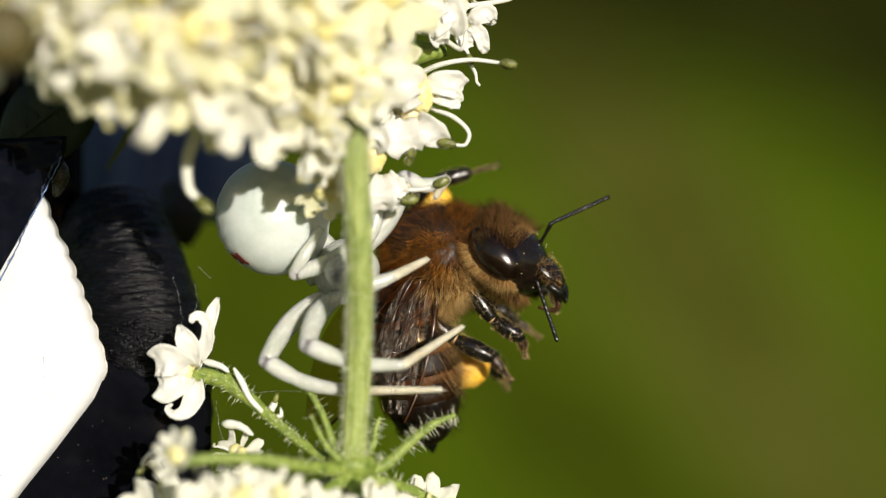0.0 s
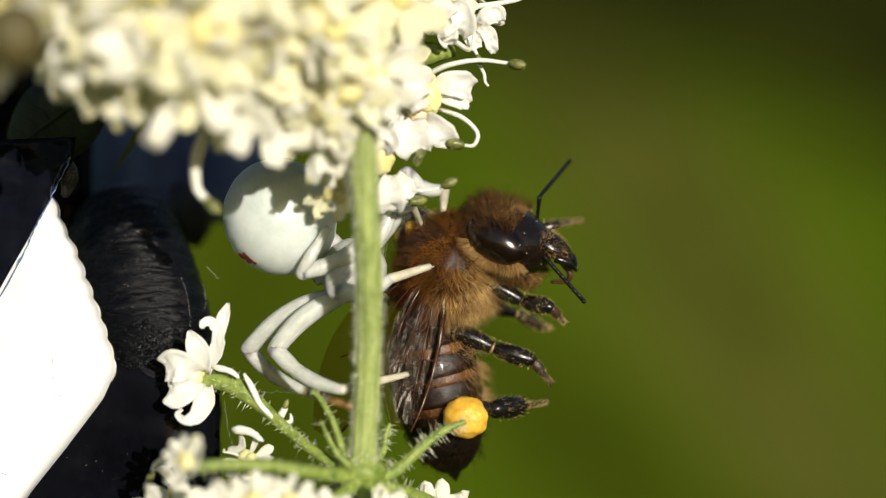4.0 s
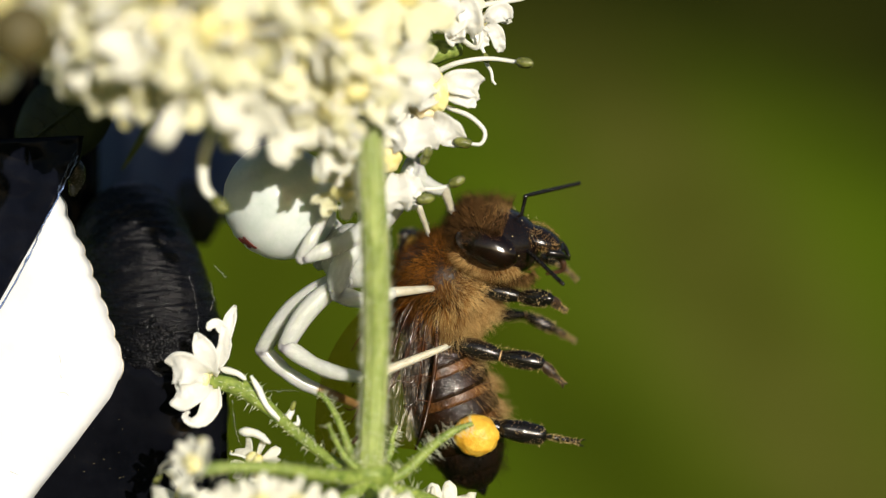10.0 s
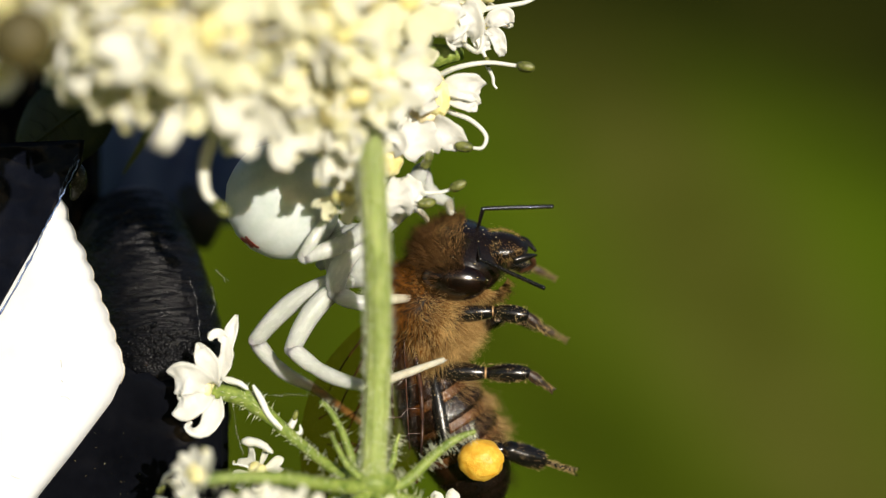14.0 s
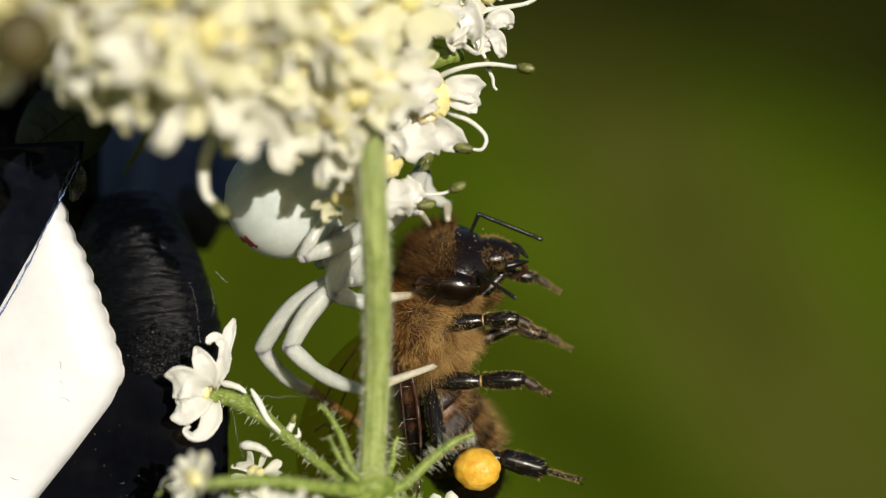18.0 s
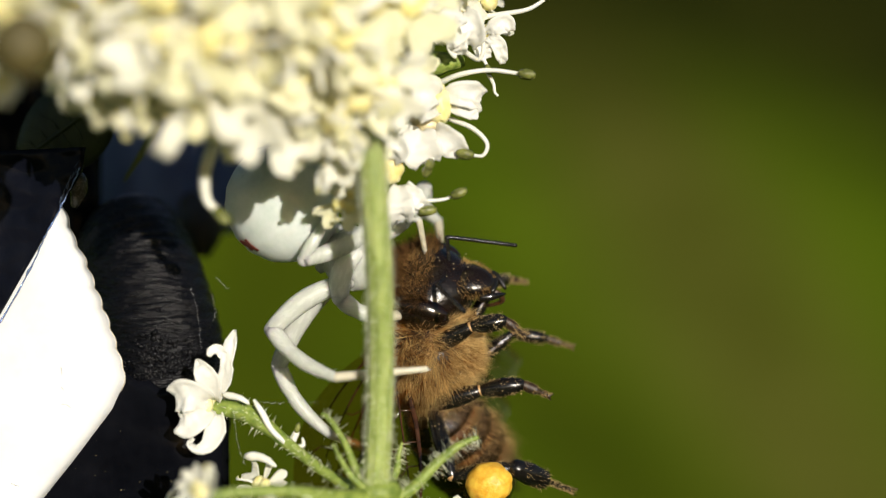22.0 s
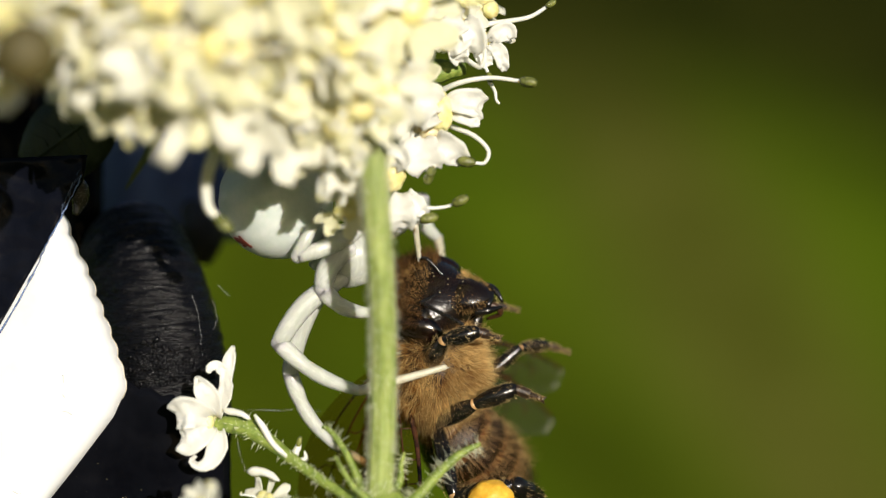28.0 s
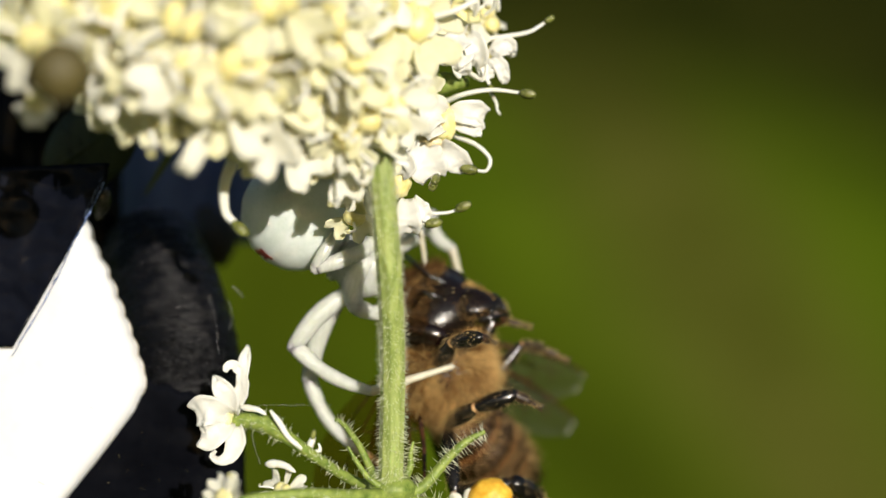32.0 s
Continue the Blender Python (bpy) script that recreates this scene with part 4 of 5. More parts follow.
SPIDER_O = sheet(497, 345, 0.9)


def crab_spider():
    spider = thing("crab_spider", "white crab spider with red side marks gripping the bee", "spider", m=Matrix.Translation(SPIDER_O))

    def at(a, b, d):
        return sheet(a, b, d) - SPIDER_O

    # broad abdomen, widest towards the rear
    tilt = Matrix.Rotation(radians(-28), 3, "Y")
    C = at(494, 350, 0.9)
    part("abdomen", blob(C, (2.30, 2.30, 2.36), 48, 32, lambda u: 1 + 0.06 * u.z * -1 - 0.05 * max(0, u.x) + 0.012 * math.sin(u.z * 22) * (1 - u.z * u.z), turn=tilt), M_SPIDER, spider)
    spot = []
    rng = random.Random(2)
    for i in range(70):
        a = 443 + max(-2.2, min(2.2, rng.gauss(0, 1))) * 6.5
        b = 429 + (a - 443) * 0.45 + rng.gauss(0, 2.6) * (1 - abs(a - 443) / 18)
        q = at(a, b, 0.9) - C
        x, z = q.x, q.z
        y = -math.sqrt(max(0.02, 2.36 ** 2 - x * x - z * z))
        n = Vector((x, y, z)).normalized()
        u = tilt.inverted() @ n
        reach = 2.32 * (1 - 0.06 * u.z - 0.05 * max(0, u.x)) + 0.02
        spot.append(blob(C + n * reach, (0.085, 0.085, 0.025), 9, 5, turn=n.to_track_quat("Z", "Y").to_matrix()))
    part("red_mark", join(*spot), M_SPOT, spider, "dark red side mark")
    part("head_chest", blob(at(624, 452, 1.4), (1.35, 1.3, 1.3), 28, 18, lambda u: 1 + 0.05 * noise.noise(u * 2)), M_LEG, spider, "glassy white front body")
    part("waist", tube(spline([at(560, 400, 2.0), at(590, 425, 2.0), at(615, 445, 2.0)], 8), [0.8, 0.7, 0.8], 14), M_LEG, spider)
    for k, (a, b) in enumerate(((640, 478), (652, 470), (660, 482))):
        part("eye", blob(at(a, b, 0.9), (0.07, 0.07, 0.07), 8, 6), M_BLACK, spider, "tiny dark eye")
    part("jaw", tube([at(635, 470, 1.6), at(622, 492, 1.0), at(612, 505, 1.0)], [0.42, 0.36, 0.2], 12), M_LEG, spider)
    # the short hind leg folded against the abdomen
    k = at(533, 455, -0.9)
    hind = part("leg", join(tube(spline([at(650, 395, 0.6), at(618, 422, -0.3), at(575, 442, -0.8), k], 14), [0.30, 0.36, 0.34, 0.27], 14), blob(k, (0.27, 0.27, 0.27), 12, 8)), M_LEG, spider)
    part("tibia", tube(spline([k, at(548, 425, -1.0), at(580, 374, -0.7)], 10), [0.26, 0.25, 0.15], 12), M_LEG, hind)
    k2 = at(560, 470, 1.8)
    hind2 = part("leg", tube(spline([at(640, 425, 1.0), at(600, 455, 1.4), k2], 8), [0.28, 0.3, 0.2], 12), M_LEG, spider)
    part("tibia", tube(spline([k2, at(575, 440, 2.4), at(590, 410, 3.0)], 8), [0.2, 0.18, 0.1], 10), M_LEG, hind2)
    return spider


SPIDER = crab_spider()
SPIDER_LEGS = {}
for key, lengths, r, seed in (("A", (3.6, 3.7, 3.5), 0.35, 1), ("B", (4.2, 3.5, 3.4), 0.34, 2), ("D", (1.9, 2.2, 1.75), 0.37, 3),
                              ("E", (3.8, 1.9, 1.3), 0.37, 4), ("F", (2.7, 1.5, 1.35), 0.25, 5)):
    SPIDER_LEGS[key] = (spider_leg(SPIDER, "leg", lengths, r, 70, seed), lengths)


# ---- the honey bee: x forward, y to its left, z out of its back ----
def fur_on(size, center, n, length, radius, rng, where=None, lean=(-0.7, 0, -0.2), turn=None, wild=0.36):
    roots, ways, lens = [], [], []
    while len(roots) < n:
        u = Vector((rng.gauss(0, 1), rng.gauss(0, 1), rng.gauss(0, 1))).normalized()
        if where and not where(u, rng):
            continue
        q = Vector((u.x * size[0], u.y * size[1], u.z * size[2]))
        nrm = Vector((u.x / size[0], u.y / size[1], u.z / size[2])).normalized()
        w = nrm + Vector(lean) * 0.6 + Vector((rng.uniform(-1, 1), rng.uniform(-1, 1), rng.uniform(-1, 1))) * wild
        w += Vector(noise.noise_vector(q * 1.7)) * 0.6 + Vector(noise.noise_vector(q * 4.5)) * 0.25
        if turn:
            q, w = turn @ q, turn @ w
        roots.append(Vector(center) + q * 0.97)
        ways.append(w)
        lens.append(rng.uniform(*length) * (1 + 0.35 * noise.noise(q * 2.3)))
    return hairs(roots, ways, lens, radius, 0.25, rng)


def honey_bee():
    rng = random.Random(33)
    bee = thing("honey_bee", "brown furry honey bee with orange pollen loads held by the spider", "bee")
    T = (2.1, 2.05, 2.1)
    thorax = part("thorax", blob((0, 0, 0), T, 36, 24, lambda u: 1 + 0.03 * noise.noise(u * 3)), M_SKIN, bee)

    def bald(u, g):
        return not (u.z > 0.5 and abs(u.y) < 0.72 and abs(u.x) < 0.75) or g.random() < 0.22
    part("fur", fur_on(T, (0, 0, 0), 14000, (0.25, 0.8), 0.0085, rng, lambda u, g: u.z > -0.5 and not (u.z > 0.42 + g.uniform(-0.2, 0.2) and abs(u.y) < 0.62 and abs(u.x) < 0.68)), M_FUR, thorax, "amber brown fur", kind="stuff")
    part("back_fur", fur_on(T, (0, 0, 0), 6500, (0.2, 0.75), 0.008, rng, lambda u, g: bald(u, g) and u.z > 0.3), M_FUR_DARK, thorax, "dark brown back fur", kind="stuff")
    part("chest_fur", fur_on(T, (0, 0, 0), 13000, (0.32, 0.95), 0.0088, rng, lambda u, g: u.z < -0.05 + g.uniform(-0.3, 0.2)), M_FUR_PALE, thorax, "pale buff chest fur", kind="stuff")
    part("wing_base", blob((0.55, -1.55, 0.75), (0.32, 0.22, 0.24), 12, 8), M_BLACK, thorax)
    part("wing_base", blob((0.55, 1.55, 0.75), (0.32, 0.22, 0.24), 12, 8), M_BLACK, thorax)
    part("shoulder", blob((0.0, -1.66, 0.1), (0.5, 0.30, 0.36), 14, 10), M_SKIN_RED, thorax, "reddish brown shoulder plate")

    # head: x out of the face, z to the crown
    H = (1.22, 1.88, 1.72)

    def heart(u):
        return 1 - 0.20 * max(0, -u.z) * abs(u.y) + 0.10 * max(0, u.x) * max(0, -u.z) - 0.06 * max(0, u.z) ** 2 * (1 - abs(u.y))
    head = part("head", blob((0, 0, 0.3), H, 36, 26, heart), M_FACE, bee)
    for s in (-1, 1):
        turn = Matrix.Rotation(radians(8 * s), 3, "X") @ Matrix.Rotation(radians(-12 * s), 3, "Z")
        part("eye", blob((0.08, 1.44 * s, 0.62), (0.75, 0.60, 1.23), 32, 24, turn=turn), M_EYE, head, "glossy dark brown compound eye")
        part("mandible", tube(spline([(0.45, 0.66 * s, -1.55), (0.50, 0.52 * s, -2.05), (0.30, 0.12 * s, -2.45)], 8), [0.17, 0.14, 0.05], 10), M_BLACK, head)
    for s in (-1, 1):  # pale fringe round the lower and rear rim of the eye
        roots, ways, lens = [], [], []
        for _ in range(2000):
            w = rng.uniform(2.2, 4.45)
            k = rng.uniform(0.90, 1.12)
            roots.append((0.08 + 0.74 * k * math.cos(w), s * (1.80 - 0.5 * max(0, k - 0.95) + rng.uniform(-0.12, 0.04)), 0.62 + 1.21 * k * math.sin(w)))
            ways.append((math.cos(w) + rng.uniform(-0.3, 0.3), s * rng.uniform(0.0, 0.6), math.sin(w) + rng.uniform(-0.3, 0.3)))
            lens.append(rng.uniform(0.18, 0.46))
        part("eye_fringe", hairs(roots, ways, lens, 0.008, 0.25, rng), M_FUR_PALE, head, "golden fringe round the eye", kind="stuff")
    part("face_plate", blob((0.62, 0, -1.0), (0.42, 0.76, 1.02), 24, 16, lambda u: 1 - 0.15 * max(0, u.z)), M_FACE, head, "shiny black face plate")
    part("lip", blob((0.55, 0, -1.98), (0.16, 0.42, 0.16), 14, 10), M_BLACK, head)
    part("tongue", tube(spline([(0.30, 0, -1.75), (0.10, 0, -2.25), (-0.25, 0, -2.35), (-0.6, 0, -1.85)], 12), [0.13, 0.12, 0.10, 0.06], 10), M_SKIN_RED, head, "folded brown tongue")
    for x, y, z in ((0.75, 0, 1.62), (0.62, 0.26, 1.70), (0.62, -0.26, 1.70)):
        part("simple_eye", blob((x, y, z), (0.11, 0.11, 0.11), 8, 6), M_EYE, head)
    part("face_fur", fur_on(H, (0, 0, 0.3), 2000, (0.10, 0.30), 0.008, rng, lambda u, g: u.x > 0.35 + g.uniform(-0.15, 0.15) and abs(u.y) < 0.9 and 0.1 + g.uniform(-0.2, 0.2) < u.z < 0.75 + g.uniform(-0.2, 0.2)), M_FUR_TAN, head, "short tan face fuzz", kind="stuff")
    part("crown_fur", fur_on(H, (0, 0, 0.3), 10000, (0.26, 0.8), 0.0075, rng, lambda u, g: u.z > -0.05 and abs(u.y) < 0.88 and u.x < 0.8 + g.uniform(-0.3, 0.2), lean=(0.1, 0, 0.3)), M_FUR_CROWN, head, "dark velvety crown fur", kind="stuff")
    part("cheek_fur", fur_on((0.95, 1.80, 1.5), (-0.35, 0, 0), 4200, (0.2, 0.55), 0.0085, rng, lambda u, g: u.x < -0.05 and u.z < 0.7 and abs(u.y) > 0.3, lean=(-0.2, 0, -0.3)), M_FUR_CHEEK, head, "brown fur behind the eye", kind="stuff")
    part("muzzle_fur", fur_on((0.48, 0.86, 1.04), (0.62, 0, -1.0), 900, (0.06, 0.17), 0.007, rng, lambda u, g: u.x > -0.3 and abs(u.y) > 0.4 + g.uniform(-0.1, 0.2)), M_FUR_TAN, head, "sparse pale muzzle fuzz", kind="stuff")
    dust = []
    for _ in range(45):
        u = Vector((abs(rng.gauss(0, 1)), rng.gauss(0, 0.8), rng.gauss(-0.1, 0.9))).normalized()
        dust.append(blob((u.x * H[0] * 1.12, u.y * H[1] * 1.03, u.z * H[2] * 1.04), (0.02, 0.02, 0.02), 5, 4))
    part("pollen_dust", join(*dust), M_DUST, head, "scattered pollen grains", kind="stuff")

    for ob in [head] + list(head.children_recursive):
        ob.data.transform(Matrix.Scale(1.10, 4))

    antennae = []
    for s in (-1, 1):
        scape = part("antenna", join(limb_mesh("scape", 1.05, [0.085, 0.075, 0.10], M_BLACK, 10), blob((0, 0, 0), (0.13, 0.13, 0.13), 10, 8)), M_BLACK, head)
        zs = [z0 + dz for z0 in np.arange(11) * 0.258 for dz in (0.0, 0.03, 0.225)] + [2.85, 2.90]
        rs = [r for i in range(11) for r in (0.066, 0.082 if i else 0.066, 0.090 if i else 0.08)] + [0.085, 0.04]
        flag = part("flagellum", tube([(0, 0, z) for z in zs], rs, 10), M_BLACK, head, "jointed black feeler")
        antennae.append([scape, flag])

    # abdomen along +z from the waist, x towards its back
    abdomen = part("abdomen", blob((0, 0, 3.1), (1.9, 2.08, 3.25), 30, 24), M_TAIL, bee)
    cuts = [0.25, 1.25, 2.35, 3.45, 4.5, 5.5, 6.35]
    for i in range(6):
        z0, z1 = cuts[i], cuts[i + 1]
        pts, rad = [], []
        for j in range(7):
            z = z0 + (z1 - z0 + 0.12) * j / 6
            env = math.sqrt(max(0.02, 1 - ((z - 3.1) / 3.4) ** 2))
            pts.append((0, 0, z))
            rad.append(2.2 * env * (1.0 + 0.025 * j / 6))
        shape = tube(pts, rad, 30, squash=1.0)
        plate = part("plate", ([(v[0] * 0.92, v[1], v[2]) for v in shape[0]], shape[1]), M_PLATE if i < 4 else M_TAIL, abdomen)
        if i < 4:
            zs = [z0 - 0.02 + 0.44 * (z1 - z0) * j / 4 for j in range(5)]
            ring = tube([(0, 0, z) for z in zs], [2.215 * math.sqrt(max(0.02, 1 - ((z - 3.1) / 3.4) ** 2)) + 0.012 for z in zs], 30)
            part("band", ([(v[0] * 0.92, v[1], v[2]) for v in ring[0]], ring[1]), M_BAND, plate, "amber brown band")
        roots, ways, lens = [], [], []
        for k in range(1300):
            w = rng.uniform(0, 6.283)
            z = rng.uniform(z0, z1) if k % 3 else z0 + 0.3 * rng.random()
            env = 2.2 * math.sqrt(max(0.02, 1 - ((z - 3.1) / 3.4) ** 2))
            roots.append((0.92 * env * math.cos(w), env * math.sin(w), z))
            ways.append((math.cos(w), math.sin(w), 1.9))
            lens.append(rng.uniform(0.15, 0.42) if roots[-1][0] <= 0.35 else rng.uniform(0.25, 0.7))
        under = [k for k in range(1300) if roots[k][0] > 0.8 and k % 4 == 0]
        if i < 4:
            for _ in range(190):  # long buff fringe along the belly
                w, z = rng.gauss(0, 0.5), rng.uniform(z0, z0 + 0.6 * (z1 - z0))
                env = 2.2 * math.sqrt(max(0.02, 1 - ((z - 3.1) / 3.4) ** 2))
                under.append(len(roots))
                roots.append((0.92 * env * math.cos(w), env * math.sin(w), z))
                ways.append((math.cos(w), math.sin(w), rng.uniform(0.2, 1.2)))
                lens.append(rng.uniform(0.4, 0.95))
        over = [k for k in range(1300) if roots[k][0] <= 0.35 and (k % 3 == 0 or k % 5 == 0)]
        for name, pick, mat, words in (("belly_fur", under, M_FUR_BELLY if i < 4 else M_FUR_TAIL, "buff belly fur" if i < 4 else "dark tail fur"), ("back_fur", over, M_FUR_VELVET if i < 3 else M_FUR_TAIL, "short dark fur")):
            part(name, hairs([roots[k] for k in pick], [ways[k] for k in pick], [lens[k] for k in pick], 0.006, 0.15, rng), mat, plate, words, kind="stuff")
    part("sting_tip", tube([(0, 0, 6.1), (0, 0, 6.5), (0, 0, 6.8)], [0.5, 0.32, 0.06], 12), M_BLACK, abdomen)
    for ob in [abdomen] + list(abdomen.children_recursive):
        ob.data.transform(Matrix.Diagonal((0.92, 0.88, 1.11, 1)))

    # wings: two on each side, folded back; each runs along +z from its root, with x across and y out of the skin
    def wing(L, W, side, m, skin=M_WING, words="clear brownish wing"):
        grid = []
        for i in range(21):
            u = i / 20
            lead = 0.30 * W * math.sin(u * math.pi * 0.9) ** 0.6
            trail = -W * 0.72 * math.sin(0.06 + u * math.pi * 0.93) ** 0.75
            row = []
            for j in range(9):
                v = j / 8
                row.append((side * (lead + (trail - lead) * v), (0.05 * math.sin(v * 9 + u * 2) + 0.03 * math.sin(u * 31 + v * 17)) * (1 - u * 0.4) + 0.25 * u * u, L * u))
            grid.append(row)
        membrane = part("wing", thick(grid, 0.02), skin, bee, words, m=m)
        part("vein", tube([Vector(row[0]) for row in grid], [0.17, 0.12, 0.08, 0.05], 8), M_VEIN, membrane)
        for j, a1 in ((2, 17), (4, 14), (6, 11)):
            part("vein", tube([Vector(grid[i][j]) for i in range(a1)], [0.055, 0.045, 0.025], 5), M_VEIN, membrane)
        for i, j1 in ((7, 4), (11, 6), (14, 4)):
            part("vein", tube([Vector(grid[i + j // 3][j]) for j in range(j1 + 1)], 0.03, 5), M_VEIN, membrane)
        return membrane

    wings = [wing(8.6, 2.7, 1, Matrix()), wing(6.6, 2.3, 1, Matrix())]
    wing(8.4, 2.6, -1, aim((0.45, 1.5, 0.8), (-0.45, 0.88, -0.10), (0.25, -0.15, 0.95)), M_WING_PALE, "pale clear wing")
    wing(8.6, 2.2, -1, aim((0.0, 1.5, 0.7), (-0.668, 0.81, -0.10), (0.25, -0.15, 0.95)), M_WING_PALE, "pale clear wing")

    # legs
    legs = {}
    for key, lengths, r, load in (("RF", (2.0, 1.4, 1.1), 0.37, 0), ("RM", (2.1, 1.75, 1.3), 0.39, 0), ("RH", (3.2, 2.5, 3.3), 0.36, -1),
                                  ("LF", (2.4, 1.4, 1.2), 0.28, 0), ("LM", (2.6, 1.45, 1.25), 0.28, 0), ("LH", (2.9, 2.0, 2.8), 0.27, 1)):
        f, t, s = lengths
        g = random.Random(len(legs) + 70)
        leg = part("leg", limb_mesh("leg", f, [r * 0.62, r * 0.95, r * 1.05, r * 0.95, r * 0.6], M_BLACK, 16), M_BLACK, bee)
        part("knee", blob((0, 0, f), (r * 0.60, r * 0.60, r * 0.42), 12, 8), M_AMBER, leg, "pale amber knee joint")
        tib = part("tibia", limb_mesh("tibia", t, [r * 0.5, r * 0.85, r * 1.0, r * 0.95, r * 0.62], M_BLACK, 14), M_BLACK, leg)
        tar_r = r * (1.3 if key[1] == "H" else 0.58)
        tarsus = [limb_mesh("tarsus", s * 0.48, [tar_r * 0.8, tar_r, tar_r * 0.85], M_SKIN_RED, 12)]
        for i in range(4):
            z0 = s * (0.50 + 0.115 * i)
            tarsus.append(tube([(0, 0, z0), (0, 0, z0 + 0.03), (0, 0, z0 + s * 0.10)], [r * 0.20, r * 0.27, r * 0.33], 9))
        for k in (-1, 1):
            tarsus.append(tube(spline([(0.03 * k, 0, s * 0.95), (0.12 * k, 0, s * 0.99), (0.14 * k, 0.03, s * 1.04)], 5), [0.045, 0.03, 0.01], 5))
        tar = part("tarsus", join(*tarsus), M_BLACK if key[1] == "H" else M_SKIN, leg, "dark jointed foot")
        for ob, L, rad, n in ((leg, f, r, 170), (tib, t, r * 0.95, 240), (tar, s, tar_r * 0.85, 520 if key[1] == "H" else 220)):
            roots, ways, lens = [], [], []
            for _ in range(n):
                w, z = g.uniform(0, 6.283), g.uniform(0.05, 0.98) * L
                out = r * 0.27 if ob is tar and z > 0.48 * L else rad * 0.9
                roots.append((out * math.cos(w), out * math.sin(w), z))
                ways.append((math.cos(w), math.sin(w), g.uniform(0.2, 1.2)))
                lens.append(g.uniform(0.07, 0.2) if ob is leg else g.uniform(0.08, 0.26) if key[1] == "H" and z < 0.5 * L else g.uniform(0.06, 0.16))
            hr = hairs(roots, ways, lens, 0.006, 0.15, g)
            grains = [blob((min(rad, rad if ob is not tar or z < 0.48 * L else r * 0.3) * math.cos(w), min(rad, rad if ob is not tar or z < 0.48 * L else r * 0.3) * math.sin(w), z), (0.019, 0.019, 0.019), 5, 4) for w, z in ((g.uniform(0, 6.283), g.uniform(0.1, 0.95) * L) for _ in range(44))]
            fringe_v, fringe_f = join(hr, *grains)
            own = [tuple(q.co / MM) for q in ob.data.vertices], [tuple(p.vertices) for p in ob.data.polygons]
            first = len(own[1])
            me = mesh_of(ob.name, join(own, (fringe_v, fringe_f)), ob.data.materials[0])
            me.materials.append(M_DUST_FUR)
            for p in me.polygons[first:]:
                p.material_index = 1
            ob.data = me
        segs = [[leg], [tib], [tar]]
        if load:
            ball = part("pollen_load", blob((0.40, 0.42 * load, t * 0.58), (0.84, 0.74, 0.92), 26, 18, lambda u: 1 + 0.10 * noise.noise(u * 2.2) + 0.03 * noise.noise(u * 7)), M_POLLEN, leg, "orange pollen load")
            segs[1].append(ball)
        legs[key] = (segs, lengths)
    return bee, head, abdomen, antennae, legs, wings


M_SKIN_RED = material("bee shell chestnut", (0.022, 0.009, 0.004), (0.085, 0.036, 0.014), 0.4, 0.4, 0.02, bump_size=0.06)
M_PLATE = material("bee plate", (0.002, 0.001, 0.0008), (0.030, 0.011, 0.004), 0.9, 0.17, 0.06, spec=0.5, bump_size=0.12, stretch=(1, 1, 1.4), coat=0.2)
M_BAND = material("bee band", (0.016, 0.007, 0.003), (0.16, 0.066, 0.018), 0.6, 0.26, 0.05, bump_size=0.1)
M_FACE = material("bee face shell", (0.003, 0.002, 0.0018), (0.013, 0.007, 0.005), 0.4, 0.22, 0.025, bump_size=0.16, coat=0.3)
M_FUR_CROWN = material("bee crown fur", (0.008, 0.004, 0.0015), (0.20, 0.10, 0.035), 0.6, 0.5, spec=0.06, island=0.7)
M_FUR_CHEEK = material("bee cheek fur", (0.035, 0.016, 0.005), (0.44, 0.25, 0.085), 0.5, 0.5, spec=0.08, thin=0.2, island=0.7)
M_FUR_BELLY = material("bee belly fur", (0.20, 0.10, 0.03), (0.78, 0.54, 0.25), 0.5, 0.5, spec=0.08, thin=0.28, island=0.7)
M_FUR_TAIL = material("bee tail fur", (0.003, 0.0015, 0.001), (0.035, 0.015, 0.006), 0.6, 0.5, spec=0.06, island=0.6)
M_TAIL = material("bee tail shell", (0.0015, 0.001, 0.0008), (0.010, 0.005, 0.003), 0.8, 0.3, 0.04, bump_size=0.1)
M_DUST_FUR = material("pollen dusted hair", (0.22, 0.12, 0.04), (0.82, 0.60, 0.26), 0.3, 0.55, island=0.6)
BEE, HEAD, ABDOMEN, ANTENNAE, LEGS, WINGS = honey_bee()


# ---- loose silk ----
def silk():
    rng = random.Random(77)
    web = thing("spider_silk", "fine white silk threads with dust caught on them", "silk")
    for pts in ([(334, 488, 1.0), (345, 520, 0.8), (350, 560, 0.2), (352, 596, -0.4)], [(372, 500, 1.5), (378, 530, 1.2), (372, 548, 0.6)],
                [(410, 705, -0.6), (414, 745, -0.6), (430, 800, -1.0)], [(432, 690, -1.0), (500, 690, -1.2), (560, 690, -2.0)],
                [(380, 470, 1.6), (400, 490, 1.5)]):
        line = spline([sheet(*q) for q in pts], 24)
        line = [q + Vector((rng.uniform(-0.04, 0.04), 0, rng.uniform(-0.04, 0.04))) for q in line]
        thread = part("thread", tube(line, 0.0025, 4), M_SILK, web)
        specks = [blob(rng.choice(line), (s, s, s), 6, 4) for s in (rng.uniform(0.005, 0.014) for _ in range(6))]
        part("dust", join(*specks), M_SILK, thread, "dust specks on the thread", kind="stuff")


silk()


